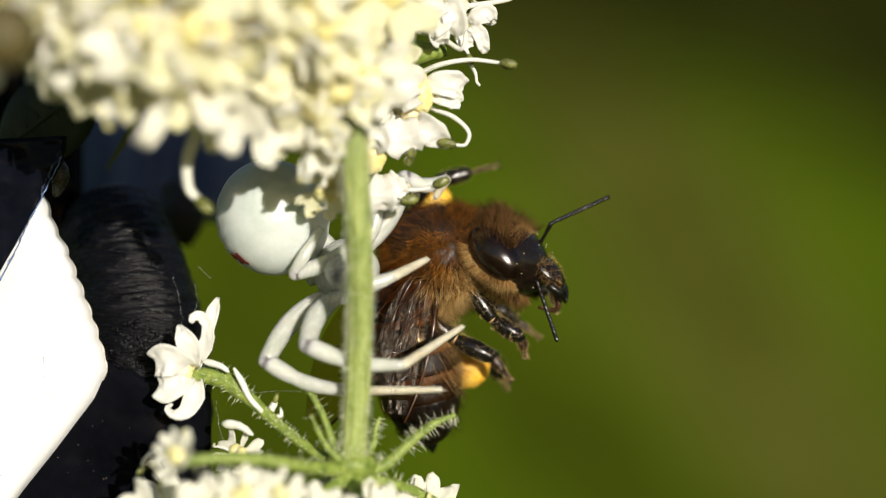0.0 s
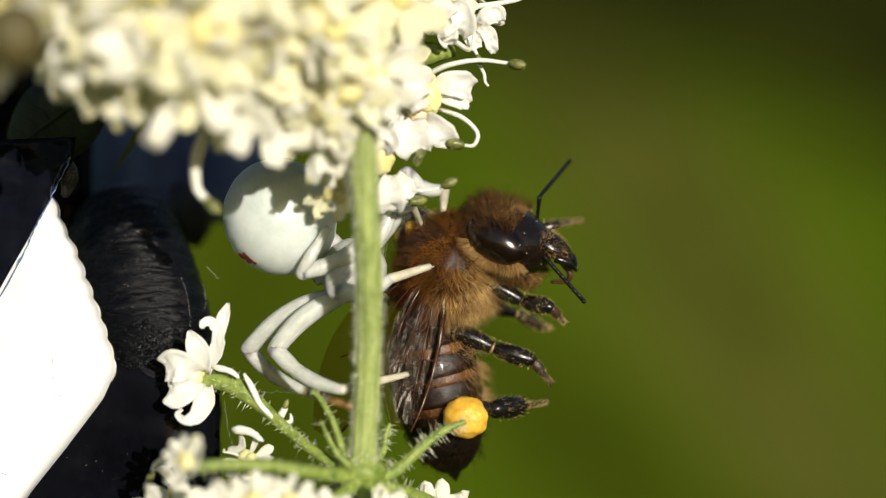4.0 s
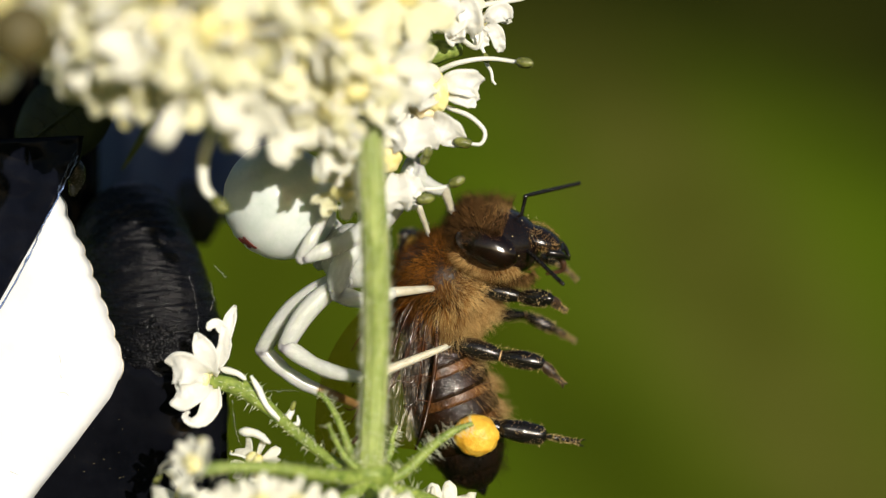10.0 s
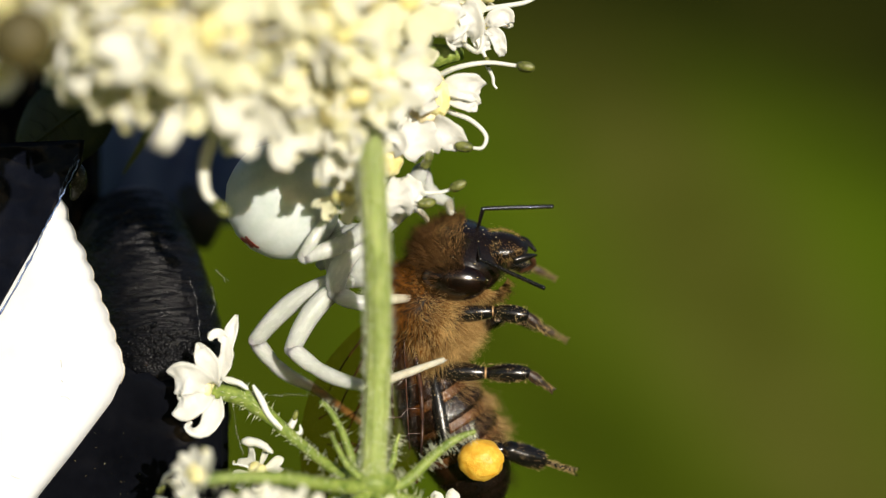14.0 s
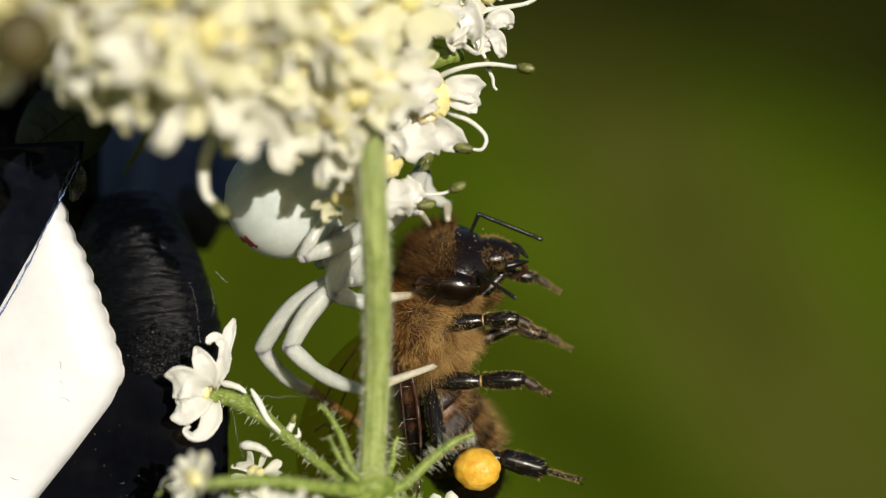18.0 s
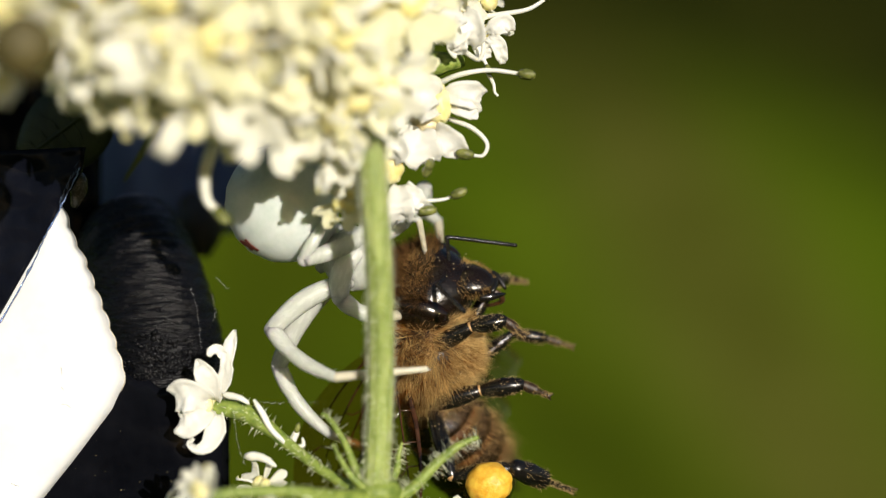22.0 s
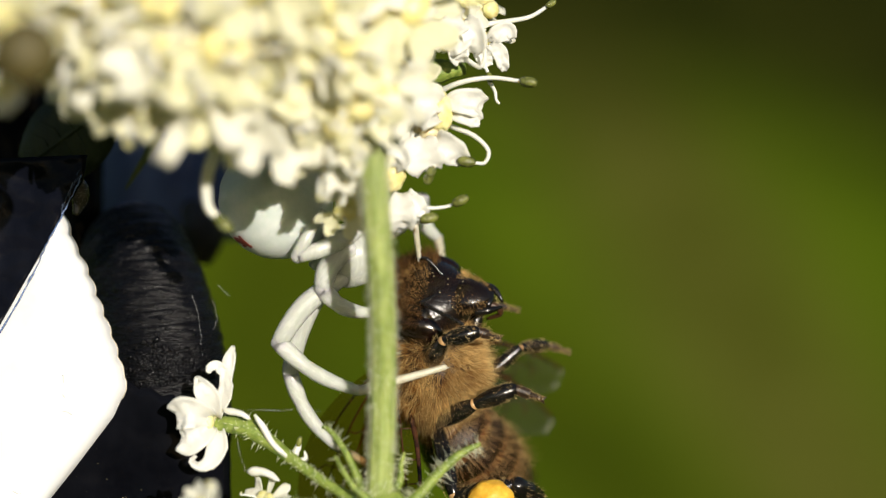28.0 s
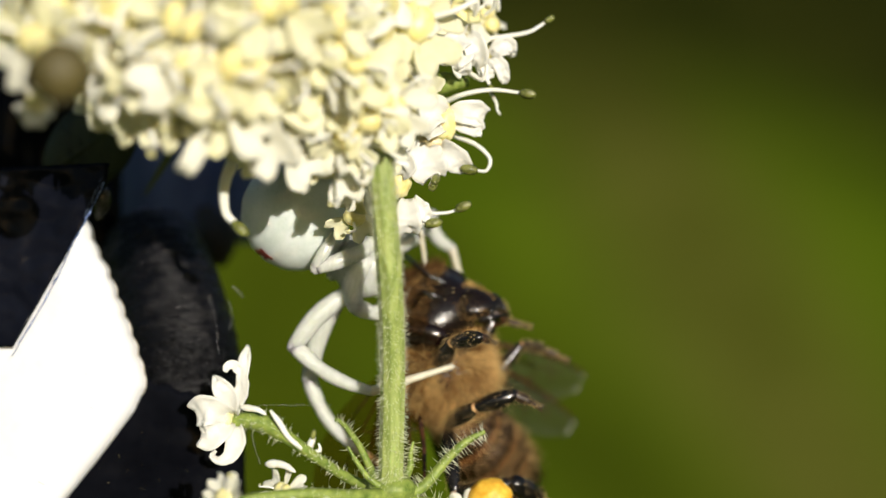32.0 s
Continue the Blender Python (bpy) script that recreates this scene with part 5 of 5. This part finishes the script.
# ---- what moves ----
def between(rows, t):
    """The values of rows (seconds, value, ...) at t, straight from row to row."""
    ts = [r[0] for r in rows]
    out = []
    for k in range(1, len(rows[0])):
        if hasattr(rows[0][k], "__len__"):
            out.append(tuple(float(np.interp(t, ts, [r[k][c] for r in rows])) for c in range(len(rows[0][k]))))
        else:
            out.append(float(np.interp(t, ts, [r[k] for r in rows])))
    return out


def frame_of(origin, x, z):
    """A pose with its x and z along the given ways."""
    x = Vector(x).normalized()
    z = Vector(z)
    z = (z - x * z.dot(x)).normalized()
    return Matrix.Translation(origin) @ Matrix((x, z.cross(x), z)).transposed().to_4x4()


TIMES = [i * 0.5 for i in range(65)]


def limb(segments, lengths, root, rows, signs, owner, sides=None):
    """Key a jointed limb: segments hang on owner's poses (one for each of TIMES); the first segment carries the others.
    root: where it starts in owner's space; rows: seconds and the joints' places on the plan; signs: which way each segment leans in depth."""
    keyed = [[[] for _ in seg] for seg in segments]
    for i, t in enumerate(TIMES):
        p = owner[i] @ Vector(root)
        world_m = []
        for k, (ab, L) in enumerate(zip(between(rows, t), lengths)):
            q = sheet(ab[0], ab[1], p.y)
            flat = Vector((q.x - p.x, 0, q.z - p.z))
            if flat.length > L * 0.995:
                flat *= L * 0.995 / flat.length
            lean = between(signs, t)[0] if hasattr(signs[0], "__len__") else signs
            q = p + (flat + Vector((0, lean[k] * math.sqrt(max(0, L * L - flat.length_squared)), 0))).normalized() * L
            world_m.append(aim(p, q - p, sides[i] if sides else (0, 1, 0)))
            p = q
        for k, seg in enumerate(segments):
            base = owner[i] if k == 0 else world_m[0]
            for j in range(len(seg)):
                keyed[k][j].append((t, metres(base.inverted() @ world_m[k])))
    for k, seg in enumerate(segments):
        for j, ob in enumerate(seg):
            walk(ob, keyed[k][j])


def motions():
    # the lower umbel sinks and sways about its node; the stem leans with it
    sway = [(0, 646, 781, 0.1), (1, 646, 782, 0.1), (2, 646, 785, 0.6), (3, 652, 789, -0.4),
        (5.5, 643, 794, 1.3), (7, 644, 796, 1.2), (9, 648, 797, 0.2), (11, 648, 797, 0.2),
        (13, 652, 801, -0.2), (14, 651, 805, -0.3), (17, 649, 807, -0.7), (20, 648, 808, -0.5),
        (21, 657, 807, -2.6), (23, 655, 810, -2.5), (25, 660, 817, -3.5), (28, 659, 814, -4.6),
        (30, 663, 810, -5.6), (31, 670, 805, -6.7), (32, 666, 809, -6.3)]
    side_rows, stem_rows = [], []
    top, foot = STEM_TOP, sheet(648, 799, -1.9)
    for t in TIMES:
        a, b, turn = between(sway, t)
        p = sheet(a, b, -1.9)
        side_rows.append((t, metres(Matrix.Translation(p) @ pose(0, 0, 0, 0, turn, 0))))
        lean = math.degrees(math.atan2(p.x - foot.x, (top - foot).length))
        stem_rows.append((t, metres(Matrix.Translation(top + Vector((0, 0, p.z - foot.z))) @ pose(0, 0, 0, 0, -lean, 0))))
    walk(SIDE, side_rows)
    walk(STEM, stem_rows)

    # the spider
    rows = [(0, (513, 371)), (1, (510, 376)), (3, (511, 374)),
        (3.5, (513, 374)), (5.5, (503, 355)), (7, (502, 348)),
        (9, (497, 345)), (11, (499, 345)), (13, (500, 338)),
        (16.5, (500, 335)), (19, (498, 332)), (22, (498, 329)),
        (24, (492, 326)), (25, (487, 317)), (25.5, (484, 307)),
        (27.5, (484, 309)), (30.5, (485, 315)), (31, (487, 323)),
        (32, (497, 326))]
    spider_w = [Matrix.Translation(sheet(*between(rows, t)[0], 0.9)) for t in TIMES]
    walk(SPIDER, [(t, metres(m)) for t, m in zip(TIMES, spider_w)])

    def spider_limb(key, root, signs, joints):
        segs, lengths = SPIDER_LEGS[key]
        limb([[s] for s in segs], lengths, root, joints, signs, spider_w)

    spider_limb("A", (2.67, -0.3, -3.33), (-1, -1, 1), [(0, (582, 599), (757, 645), (847, 582)), (1, (572, 604), (758, 641), (838, 566)), (2, (593, 612), (777, 641), (861, 575)),
        (2.5, (590, 612), (774, 643), (855, 580)), (3, (484, 487), (544, 641), (644, 686)), (3.5, (491, 624), (613, 686), (713, 686)),
        (5.5, (512, 600), (648, 650), (778, 618)), (9, (507, 606), (650, 660), (790, 611)), (13, (508, 621), (655, 668), (786, 632)),
        (20.5, (498, 613), (642, 676), (752, 651)), (21.5, (473, 559), (557, 624), (676, 678)), (22, (476, 563), (596, 638), (795, 628)),
        (23, (510, 586), (635, 655), (794, 625))] + [(24, (511, 588), (634, 661), (793, 623)), (25, (497, 596), (633, 659), (798, 606)), (27.5, (479, 580), (633, 657), (782, 615)),
        (30.5, (482, 584), (641, 659), (781, 614)), (31, (505, 570), (650, 659), (780, 620)), (32, (481, 593), (644, 667), (786, 619))])
    spider_limb("B", (2.1, 0.4, -3.33), [(0, (-1, -1, -1)), (2.5, (-1, -1, -1)), (3, (1, 1, 1)), (32, (1, 1, 1))], [(0, (512, 627), (665, 692), (855, 684)), (2, (530, 649), (685, 698), (857, 680)), (2.5, (528, 649), (683, 698), (855, 682)), (3, (459, 556), (554, 686), (654, 716)),
        (3.5, (428, 626), (533, 696), (653, 736)), (5.5, (460, 616), (596, 702), (655, 735)), (9, (460, 618), (598, 704), (660, 742)),
        (12.5, (464, 624), (598, 706), (655, 745)), (13, (438, 597), (542, 682), (637, 752)), (19, (444, 626), (548, 696), (638, 755)),
        (21, (458, 630), (557, 700), (637, 769)), (22, (466, 657), (586, 757), (645, 787)), (25, (469, 671), (583, 761), (653, 800)),
        (32, (497, 693), (607, 777), (670, 829))])
    spider_limb("D", (3.0, -0.6, -2.2), (-1, 1, 1), [(0, (627, 487), (727, 487), (782, 457)), (1, (623, 507), (713, 477), (768, 437)), (3, (619, 507), (704, 487), (778, 465)),
        (5.5, (598, 511), (698, 496), (763, 474)), (7, (575, 496), (685, 496), (725, 461)), (7.5, (580, 490), (680, 505), (720, 480)), (8, (568, 480), (645, 535), (690, 560)), (8.5, (600, 512), (695, 512), (765, 500)), (9, (605, 519), (700, 514), (773, 507)),
        (13, (589, 517), (687, 524), (737, 522)), (19, (588, 511), (688, 514), (732, 511)), (22, (596, 513), (685, 538), (745, 536)),
        (25, (569, 482), (653, 502), (733, 502)), (28, (558, 485), (643, 520), (693, 515)), (30.5, (557, 490), (641, 519), (691, 514)),
        (32, (602, 520), (681, 509), (723, 462))])
    spider_limb("E", (3.1, 0.8, -1.8), (1, 1, -1), [(0, (772, 268), (817, 313), (797, 348)), (3, (748, 282), (803, 327), (788, 367)), (5.5, (738, 281), (792, 336), (807, 371)),
        (9, (735, 285), (790, 330), (802, 370)), (11, (728, 287), (783, 342), (793, 377)), (13, (742, 293), (791, 348), (796, 368)),
        (19, (742, 292), (787, 352), (787, 382)), (22, (745, 309), (770, 369), (775, 408)), (25, (743, 322), (763, 382), (773, 437)),
        (28, (737, 316), (767, 386), (777, 436)), (32, (744, 336), (786, 399), (802, 457))])
    spider_limb("F", (3.1, 0.4, -1.8), (1, -1, 1), [(0, (717, 288), (747, 328), (767, 343)), (3, (714, 337), (748, 367), (758, 392)), (7, (705, 336), (730, 356), (750, 391)),
        (9, (705, 335), (745, 370), (770, 409)), (11, (698, 327), (736, 362), (743, 412)), (13, (707, 333), (737, 363), (752, 378)),
        (19, (708, 332), (742, 367), (757, 387)), (22, (700, 319), (737, 369), (747, 423)), (25, (698, 322), (728, 372), (733, 432)),
        (28, (698, 316), (728, 366), (734, 421)), (32, (697, 326), (728, 368), (739, 446))])

    # the bee: its place, then the ways of its front and its back
    rows = [(0, (802, 452)), (1, (788, 437)), (2, (803, 452)),
        (3, (808, 462)), (3.5, (808, 467)), (5.5, (792, 496)),
        (7, (783, 491)), (9, (787, 504)), (10, (784, 506)),
        (11, (770, 506)), (12.5, (763, 505)), (13, (759, 527)),
        (13.5, (748, 548)), (16.5, (745, 561)), (19, (742, 571)),
        (20.5, (740, 579)), (21, (749, 585)), (22, (747, 598)),
        (23, (744, 603)), (25, (743, 611)), (27.5, (754, 613)),
        (29, (760, 619)), (31, (760, 624)), (32, (770, 625))]
    ways = [(0, (0.80, -0.15, 0.45), (-0.45, -0.35, 0.80)), (3, (0.62, -0.12, 0.72), (-0.70, -0.22, 0.60)), (6, (0.42, -0.05, 0.90), (-0.90, -0.10, 0.40)),
            (11, (0.38, -0.10, 0.92), (-0.92, 0.0, 0.35)), (13, (0.25, -0.20, 0.95), (-0.95, 0.12, 0.22)), (19, (0.15, -0.25, 0.95), (-0.90, 0.40, 0.10)),
            (25, (0.0, -0.30, 0.95), (-0.78, 0.60, 0.10)), (32, (-0.05, -0.30, 0.95), (-0.66, 0.72, 0.15))]
    bee_w = []
    for t in TIMES:
        f, back = between(ways, t)
        bee_w.append(frame_of(sheet(*between(rows, t)[0], 3.2), f, back))
    walk(BEE, [(t, metres(m)) for t, m in zip(TIMES, bee_w)])

    # its head: out of the face, and to the crown
    rows = [(0, (936, 460)), (1, (921, 438)), (2, (931, 436)),
        (3, (930, 424)), (3.5, (931, 428)), (5.5, (906, 424)),
        (7, (890, 416)), (9, (894, 427)), (10, (892, 429)),
        (11, (876, 425)), (12.5, (868, 425)), (13, (854, 440)),
        (13.5, (831, 450)), (16.5, (817, 460)), (19, (812, 460)),
        (20.5, (805, 471)), (21, (786, 480)), (22, (773, 488)),
        (23, (764, 489)), (25, (763, 492)), (27.5, (767, 496)),
        (29, (767, 509)), (31, (765, 510)), (32, (770, 514))]
    ways = [(0, (0.64, -0.30, 0.68), (-0.70, 0.10, 0.68)), (1.5, (0.64, -0.30, 0.68), (-0.70, 0.10, 0.68)), (3, (0.50, -0.30, 0.80), (-0.85, 0.10, 0.50)), (6, (0.40, -0.30, 0.88), (-0.90, 0.10, 0.42)),
            (11, (0.30, -0.40, 0.90), (-0.94, 0.0, 0.30)), (13, (0.10, -0.50, 0.88), (-0.98, 0.0, 0.10)), (14, (0.0, -0.58, 0.80), (-1.0, 0.0, 0.0)),
            (19, (0.0, -0.58, 0.80), (-1.0, 0.0, 0.0)), (22, (0.05, -0.70, 0.70), (-0.97, 0.2, 0.0)), (25, (-0.05, -0.75, 0.65), (-0.92, 0.35, -0.08)), (32, (-0.05, -0.70, 0.70), (-0.93, 0.33, -0.04))]
    head_w = []
    for t in TIMES:
        face, crown = between(ways, t)
        head_w.append(frame_of(sheet(*between(rows, t)[0], 2.6), face, crown))
    walk(HEAD, [(t, metres(b.inverted() @ h)) for t, b, h in zip(TIMES, bee_w, head_w)])

    def antenna(pair, s, joints, signs):
        rows = [[], []]
        for i, t in enumerate(TIMES):
            p = head_w[i] @ Vector((1.14, 0.40 * s, -0.27))
            for k, (ab, L) in enumerate(zip(between(joints, t), (1.05, 2.85))):
                q = sheet(ab[0], ab[1], p.y)
                flat = Vector((q.x - p.x, 0, q.z - p.z))
                if flat.length > L * 0.995:
                    flat *= L * 0.995 / flat.length
                q = p + flat + Vector((0, signs[k] * math.sqrt(max(0, L * L - flat.length_squared)), 0))
                rows[k].append((t, metres(head_w[i].inverted() @ aim(p, q - p))))
                p = q
        walk(pair[0], rows[0])
        walk(pair[1], rows[1])

    antenna(ANTENNAE[0], -1, [(0, (971, 497), (1016, 615)), (1, (955, 462), (981, 561)), (3, (973, 437), (1061, 537)),
        (5.5, (952, 446), (1012, 519)), (7, (949, 436), (1034, 514)), (9, (939, 449), (996, 504)),
        (11, (913, 427), (978, 496)), (13, (881, 433), (948, 478)), (14, (846, 451), (956, 501)),
        (17, (836, 469), (864, 519)), (19, (837, 468), (942, 508))] + [(22, (770, 483), (815, 526)), (23, (769, 481), (874, 526)), (25, (743, 502), (758, 556)),
        (28, (737, 500), (810, 535)), (29, (734, 495), (832, 509)), (30, (747, 504), (871, 517)),
        (31, (732, 490), (790, 505)), (32, (718, 475), (754, 488))], (-1, -1))
    antenna(ANTENNAE[1], 1, [(0, (1001, 393), (1109, 345)), (0.5, (993, 379), (1093, 322)), (1, (985, 367), (1076, 297)),
        (1.5, (983, 363), (1064, 309)), (2, (978, 359), (1065, 301)), (2.5, (975, 356), (1043, 285)),
        (3, (973, 352), (1046, 277)), (3.5, (969, 349), (1032, 277)), (5.5, (952, 336), (1015, 273)),
        (6, (948, 338), (1042, 386)), (6.5, (943, 339), (990, 273)), (7, (937, 341), (1034, 334)),
        (7.5, (938, 343), (993, 274)), (8, (937, 347), (1029, 363)), (8.5, (939, 349), (1016, 435)),
        (9, (939, 350), (1027, 315)), (9.5, (933, 348), (1019, 322)), (10, (927, 347), (1030, 321)),
        (10.5, (922, 345), (1008, 418))] + [(11, (916, 342), (1008, 289)), (11.5, (911, 342), (997, 299)), (12, (906, 342), (1005, 306)),
        (12.5, (902, 343), (1000, 305)), (13, (869, 343), (924, 253)), (13.5, (860, 353), (964, 400)),
        (14, (851, 362), (981, 357)), (14.5, (850, 362), (936, 292)), (16.5, (846, 365), (964, 382)),
        (17, (845, 366), (949, 312)), (17.5, (844, 366), (956, 421)), (18, (844, 367), (956, 413)),
        (18.5, (843, 367), (965, 349)), (19, (842, 367), (949, 307)), (19.5, (841, 367), (948, 329)),
        (20, (840, 368), (948, 327)), (20.5, (834, 377), (888, 274)), (21, (808, 371), (916, 393)),
        (21.5, (797, 378), (855, 286))] + [(22, (785, 384), (909, 413)), (22.5, (789, 382), (886, 318)), (23, (794, 381), (919, 361)),
        (23.5, (782, 387), (915, 395)), (24, (768, 394), (853, 303)), (24.5, (761, 388), (880, 369)),
        (25, (753, 382), (795, 294)), (25.5, (752, 384), (783, 302)), (27.5, (747, 386), (758, 284)),
        (28, (737, 411), (698, 421)), (28.5, (737, 409), (757, 335)), (29, (737, 407), (744, 335)),
        (29.5, (737, 406), (740, 365)), (30, (737, 405), (744, 365)), (30.5, (737, 410), (731, 385)),
        (31, (738, 415), (730, 405)), (32, (707, 431), (694, 410))], (-1, 1))

    tips = [(0, (792, 797)), (3, (803, 831)), (6, (842, 850)),
        (9, (850, 870)), (14, (871, 887)), (19, (859, 887)),
        (22, (882, 884)), (25, (904, 877)), (32, (930, 887))]
    limb([[ABDOMEN]], (7.1,), (-1.88, 0, 0.0), tips, (1,), bee_w, [(-m.col[1].to_3d()) for m in bee_w])

    face_out = [(0.20, -1, 0.1)] * len(TIMES)
    limb([[WINGS[0]]], (8.6,), (0.45, -1.5, 0.8), [(0, (572, 768)), (3, (574, 776)), (10, (584, 798)),
        (19, (588, 795)), (25, (593, 800)), (32, (602, 829))], (0.2,), bee_w, face_out)
    limb([[WINGS[1]]], (6.6,), (0.0, -1.6, 0.6), [(0, (722, 757)), (3, (716, 776)), (10, (716, 800)),
        (19, (720, 835)), (25, (714, 830)), (32, (708, 850))], (-0.5,), bee_w, face_out)

    def bee_limb(key, root, signs, joints):
        segs, lengths = LEGS[key]
        limb(segs, lengths, root, joints, signs, bee_w)

    bee_limb("RF", (0.6, -1.25, -0.95), (-1, -1, 1), [(0, (901, 567), (951, 597), (959, 634)), (1, (893, 541), (928, 586), (935, 614)), (3, (943, 532), (988, 552), (1018, 584)),
        (5.5, (942, 535), (977, 521), (1007, 550)), (7, (941, 526), (974, 541), (999, 561)), (9, (944, 529), (984, 529), (1007, 551)),
        (11, (923, 526), (958, 526), (998, 551)), (14, (886, 541), (936, 551), (966, 581)), (19, (867, 556), (927, 554), (962, 581)),
        (22, (827, 556), (888, 545), (929, 576)), (25, (808, 566), (862, 546), (907, 561)), (28, (777, 565), (842, 550), (880, 565)),
        (32, (786, 572), (838, 562), (870, 577))])
    bee_limb("RM", (-1.85, -1.0, -1.1), (-1, -1, 1), [(0, (872, 627), (921, 642), (951, 697)), (1, (873, 616), (918, 636), (953, 694)), (3, (908, 616), (963, 631), (988, 674)),
        (5.5, (902, 630), (957, 645), (992, 685)), (9, (904, 634), (964, 644), (999, 689)), (11, (898, 631), (963, 641), (1001, 676)),
        (14, (866, 651), (941, 651), (986, 691)), (19, (859, 664), (937, 661), (983, 696)), (22, (843, 667), (919, 657), (974, 682)),
        (25, (832, 676), (912, 651), (967, 679)), (28, (830, 675), (907, 650), (962, 675)), (32, (828, 688), (907, 667), (962, 700))])
    bee_limb("RH", (-1.9, -0.9, -1.0), [(0, (1, 1, 1)), (2.5, (1, 1, 1)), (3, (-1, -1, 1)), (32, (-1, -1, 1))], [(0, (792, 645), (898, 628), (931, 697)), (1, (786, 640), (894, 624), (938, 686)), (2.5, (790, 658), (897, 640), (943, 686)),
        (3, (783, 726), (883, 701), (963, 681)), (5.5, (778, 735), (887, 740), (1027, 775)), (6, (778, 736), (887, 741), (1030, 777)), (6.5, (779, 738), (888, 743), (978, 838)),
        (7, (780, 740), (889, 745), (934, 868)), (7.5, (780, 745), (889, 750), (1008, 816)), (8, (780, 750), (889, 752), (1010, 786)), (8.5, (780, 752), (889, 757), (1018, 816)),
        (9, (780, 754), (889, 759), (1034, 806)), (11, (783, 751), (893, 751), (1040, 765)), (12, (783, 760), (893, 762), (988, 832)), (13, (785, 770), (898, 774), (966, 838)), (14, (786, 780), (901, 785), (1021, 833)),
        (19, (777, 790), (897, 800), (1051, 850)), (22, (795, 812), (909, 802), (1019, 859)), (25, (798, 820), (912, 810), (982, 875)),
        (32, (791, 840), (912, 829), (996, 898))])
    bee_limb("LF", (0.8, 1.0, -1.3), (1, 1, 1), [(0, (976, 517), (1011, 517), (1016, 552)), (1, (983, 516), (1008, 531), (1008, 551)), (3, (983, 357), (1013, 327), (1045, 307)),
        (5.5, (977, 446), (1012, 476), (1042, 504)), (6, (972, 376), (1017, 391), (1069, 406)), (9, (969, 449), (999, 474), (1024, 494)),
        (11, (943, 427), (973, 452), (1023, 501)), (14, (931, 432), (941, 466), (981, 486)), (19, (917, 446), (952, 486), (996, 516)),
        (22, (885, 446), (896, 473), (929, 478)), (25, (847, 462), (870, 510), (922, 517)), (28, (847, 465), (867, 505), (912, 515)),
        (32, (875, 493), (888, 535), (938, 546))])
    bee_limb("LM", (-0.9, 1.1, -1.3), (1, 1, 1), [(0, (956, 557), (986, 597), (1011, 617)), (3, (943, 556), (973, 576), (988, 571)), (6, (937, 556), (967, 576), (997, 596)),
        (9, (949, 559), (989, 589), (1011, 609)), (11, (943, 556), (983, 581), (1028, 601)), (14, (931, 536), (981, 581), (1021, 606)),
        (19, (942, 561), (981, 591), (1018, 614)), (22, (929, 548), (964, 578), (1011, 593)), (25, (912, 551), (952, 576), (997, 588)),
        (28, (932, 565), (962, 577), (1003, 590)), (32, (928, 562), (959, 588), (1019, 614))])
    bee_limb("LH", (-1.8, 1.0, -0.9), (1, 1, 1), [(0, (747, 328), (817, 298), (941, 281)), (0.5, (746, 332), (810, 307), (925, 287)), (1, (738, 342), (798, 332), (863, 327)),
        (3, (694, 397), (733, 375), (798, 362)), (6, (687, 411), (732, 388), (777, 386)), (11, (669, 447), (708, 422), (758, 427)),
        (14, (657, 491), (697, 471), (737, 471)), (32, (670, 525), (702, 504), (744, 504))])


motions()
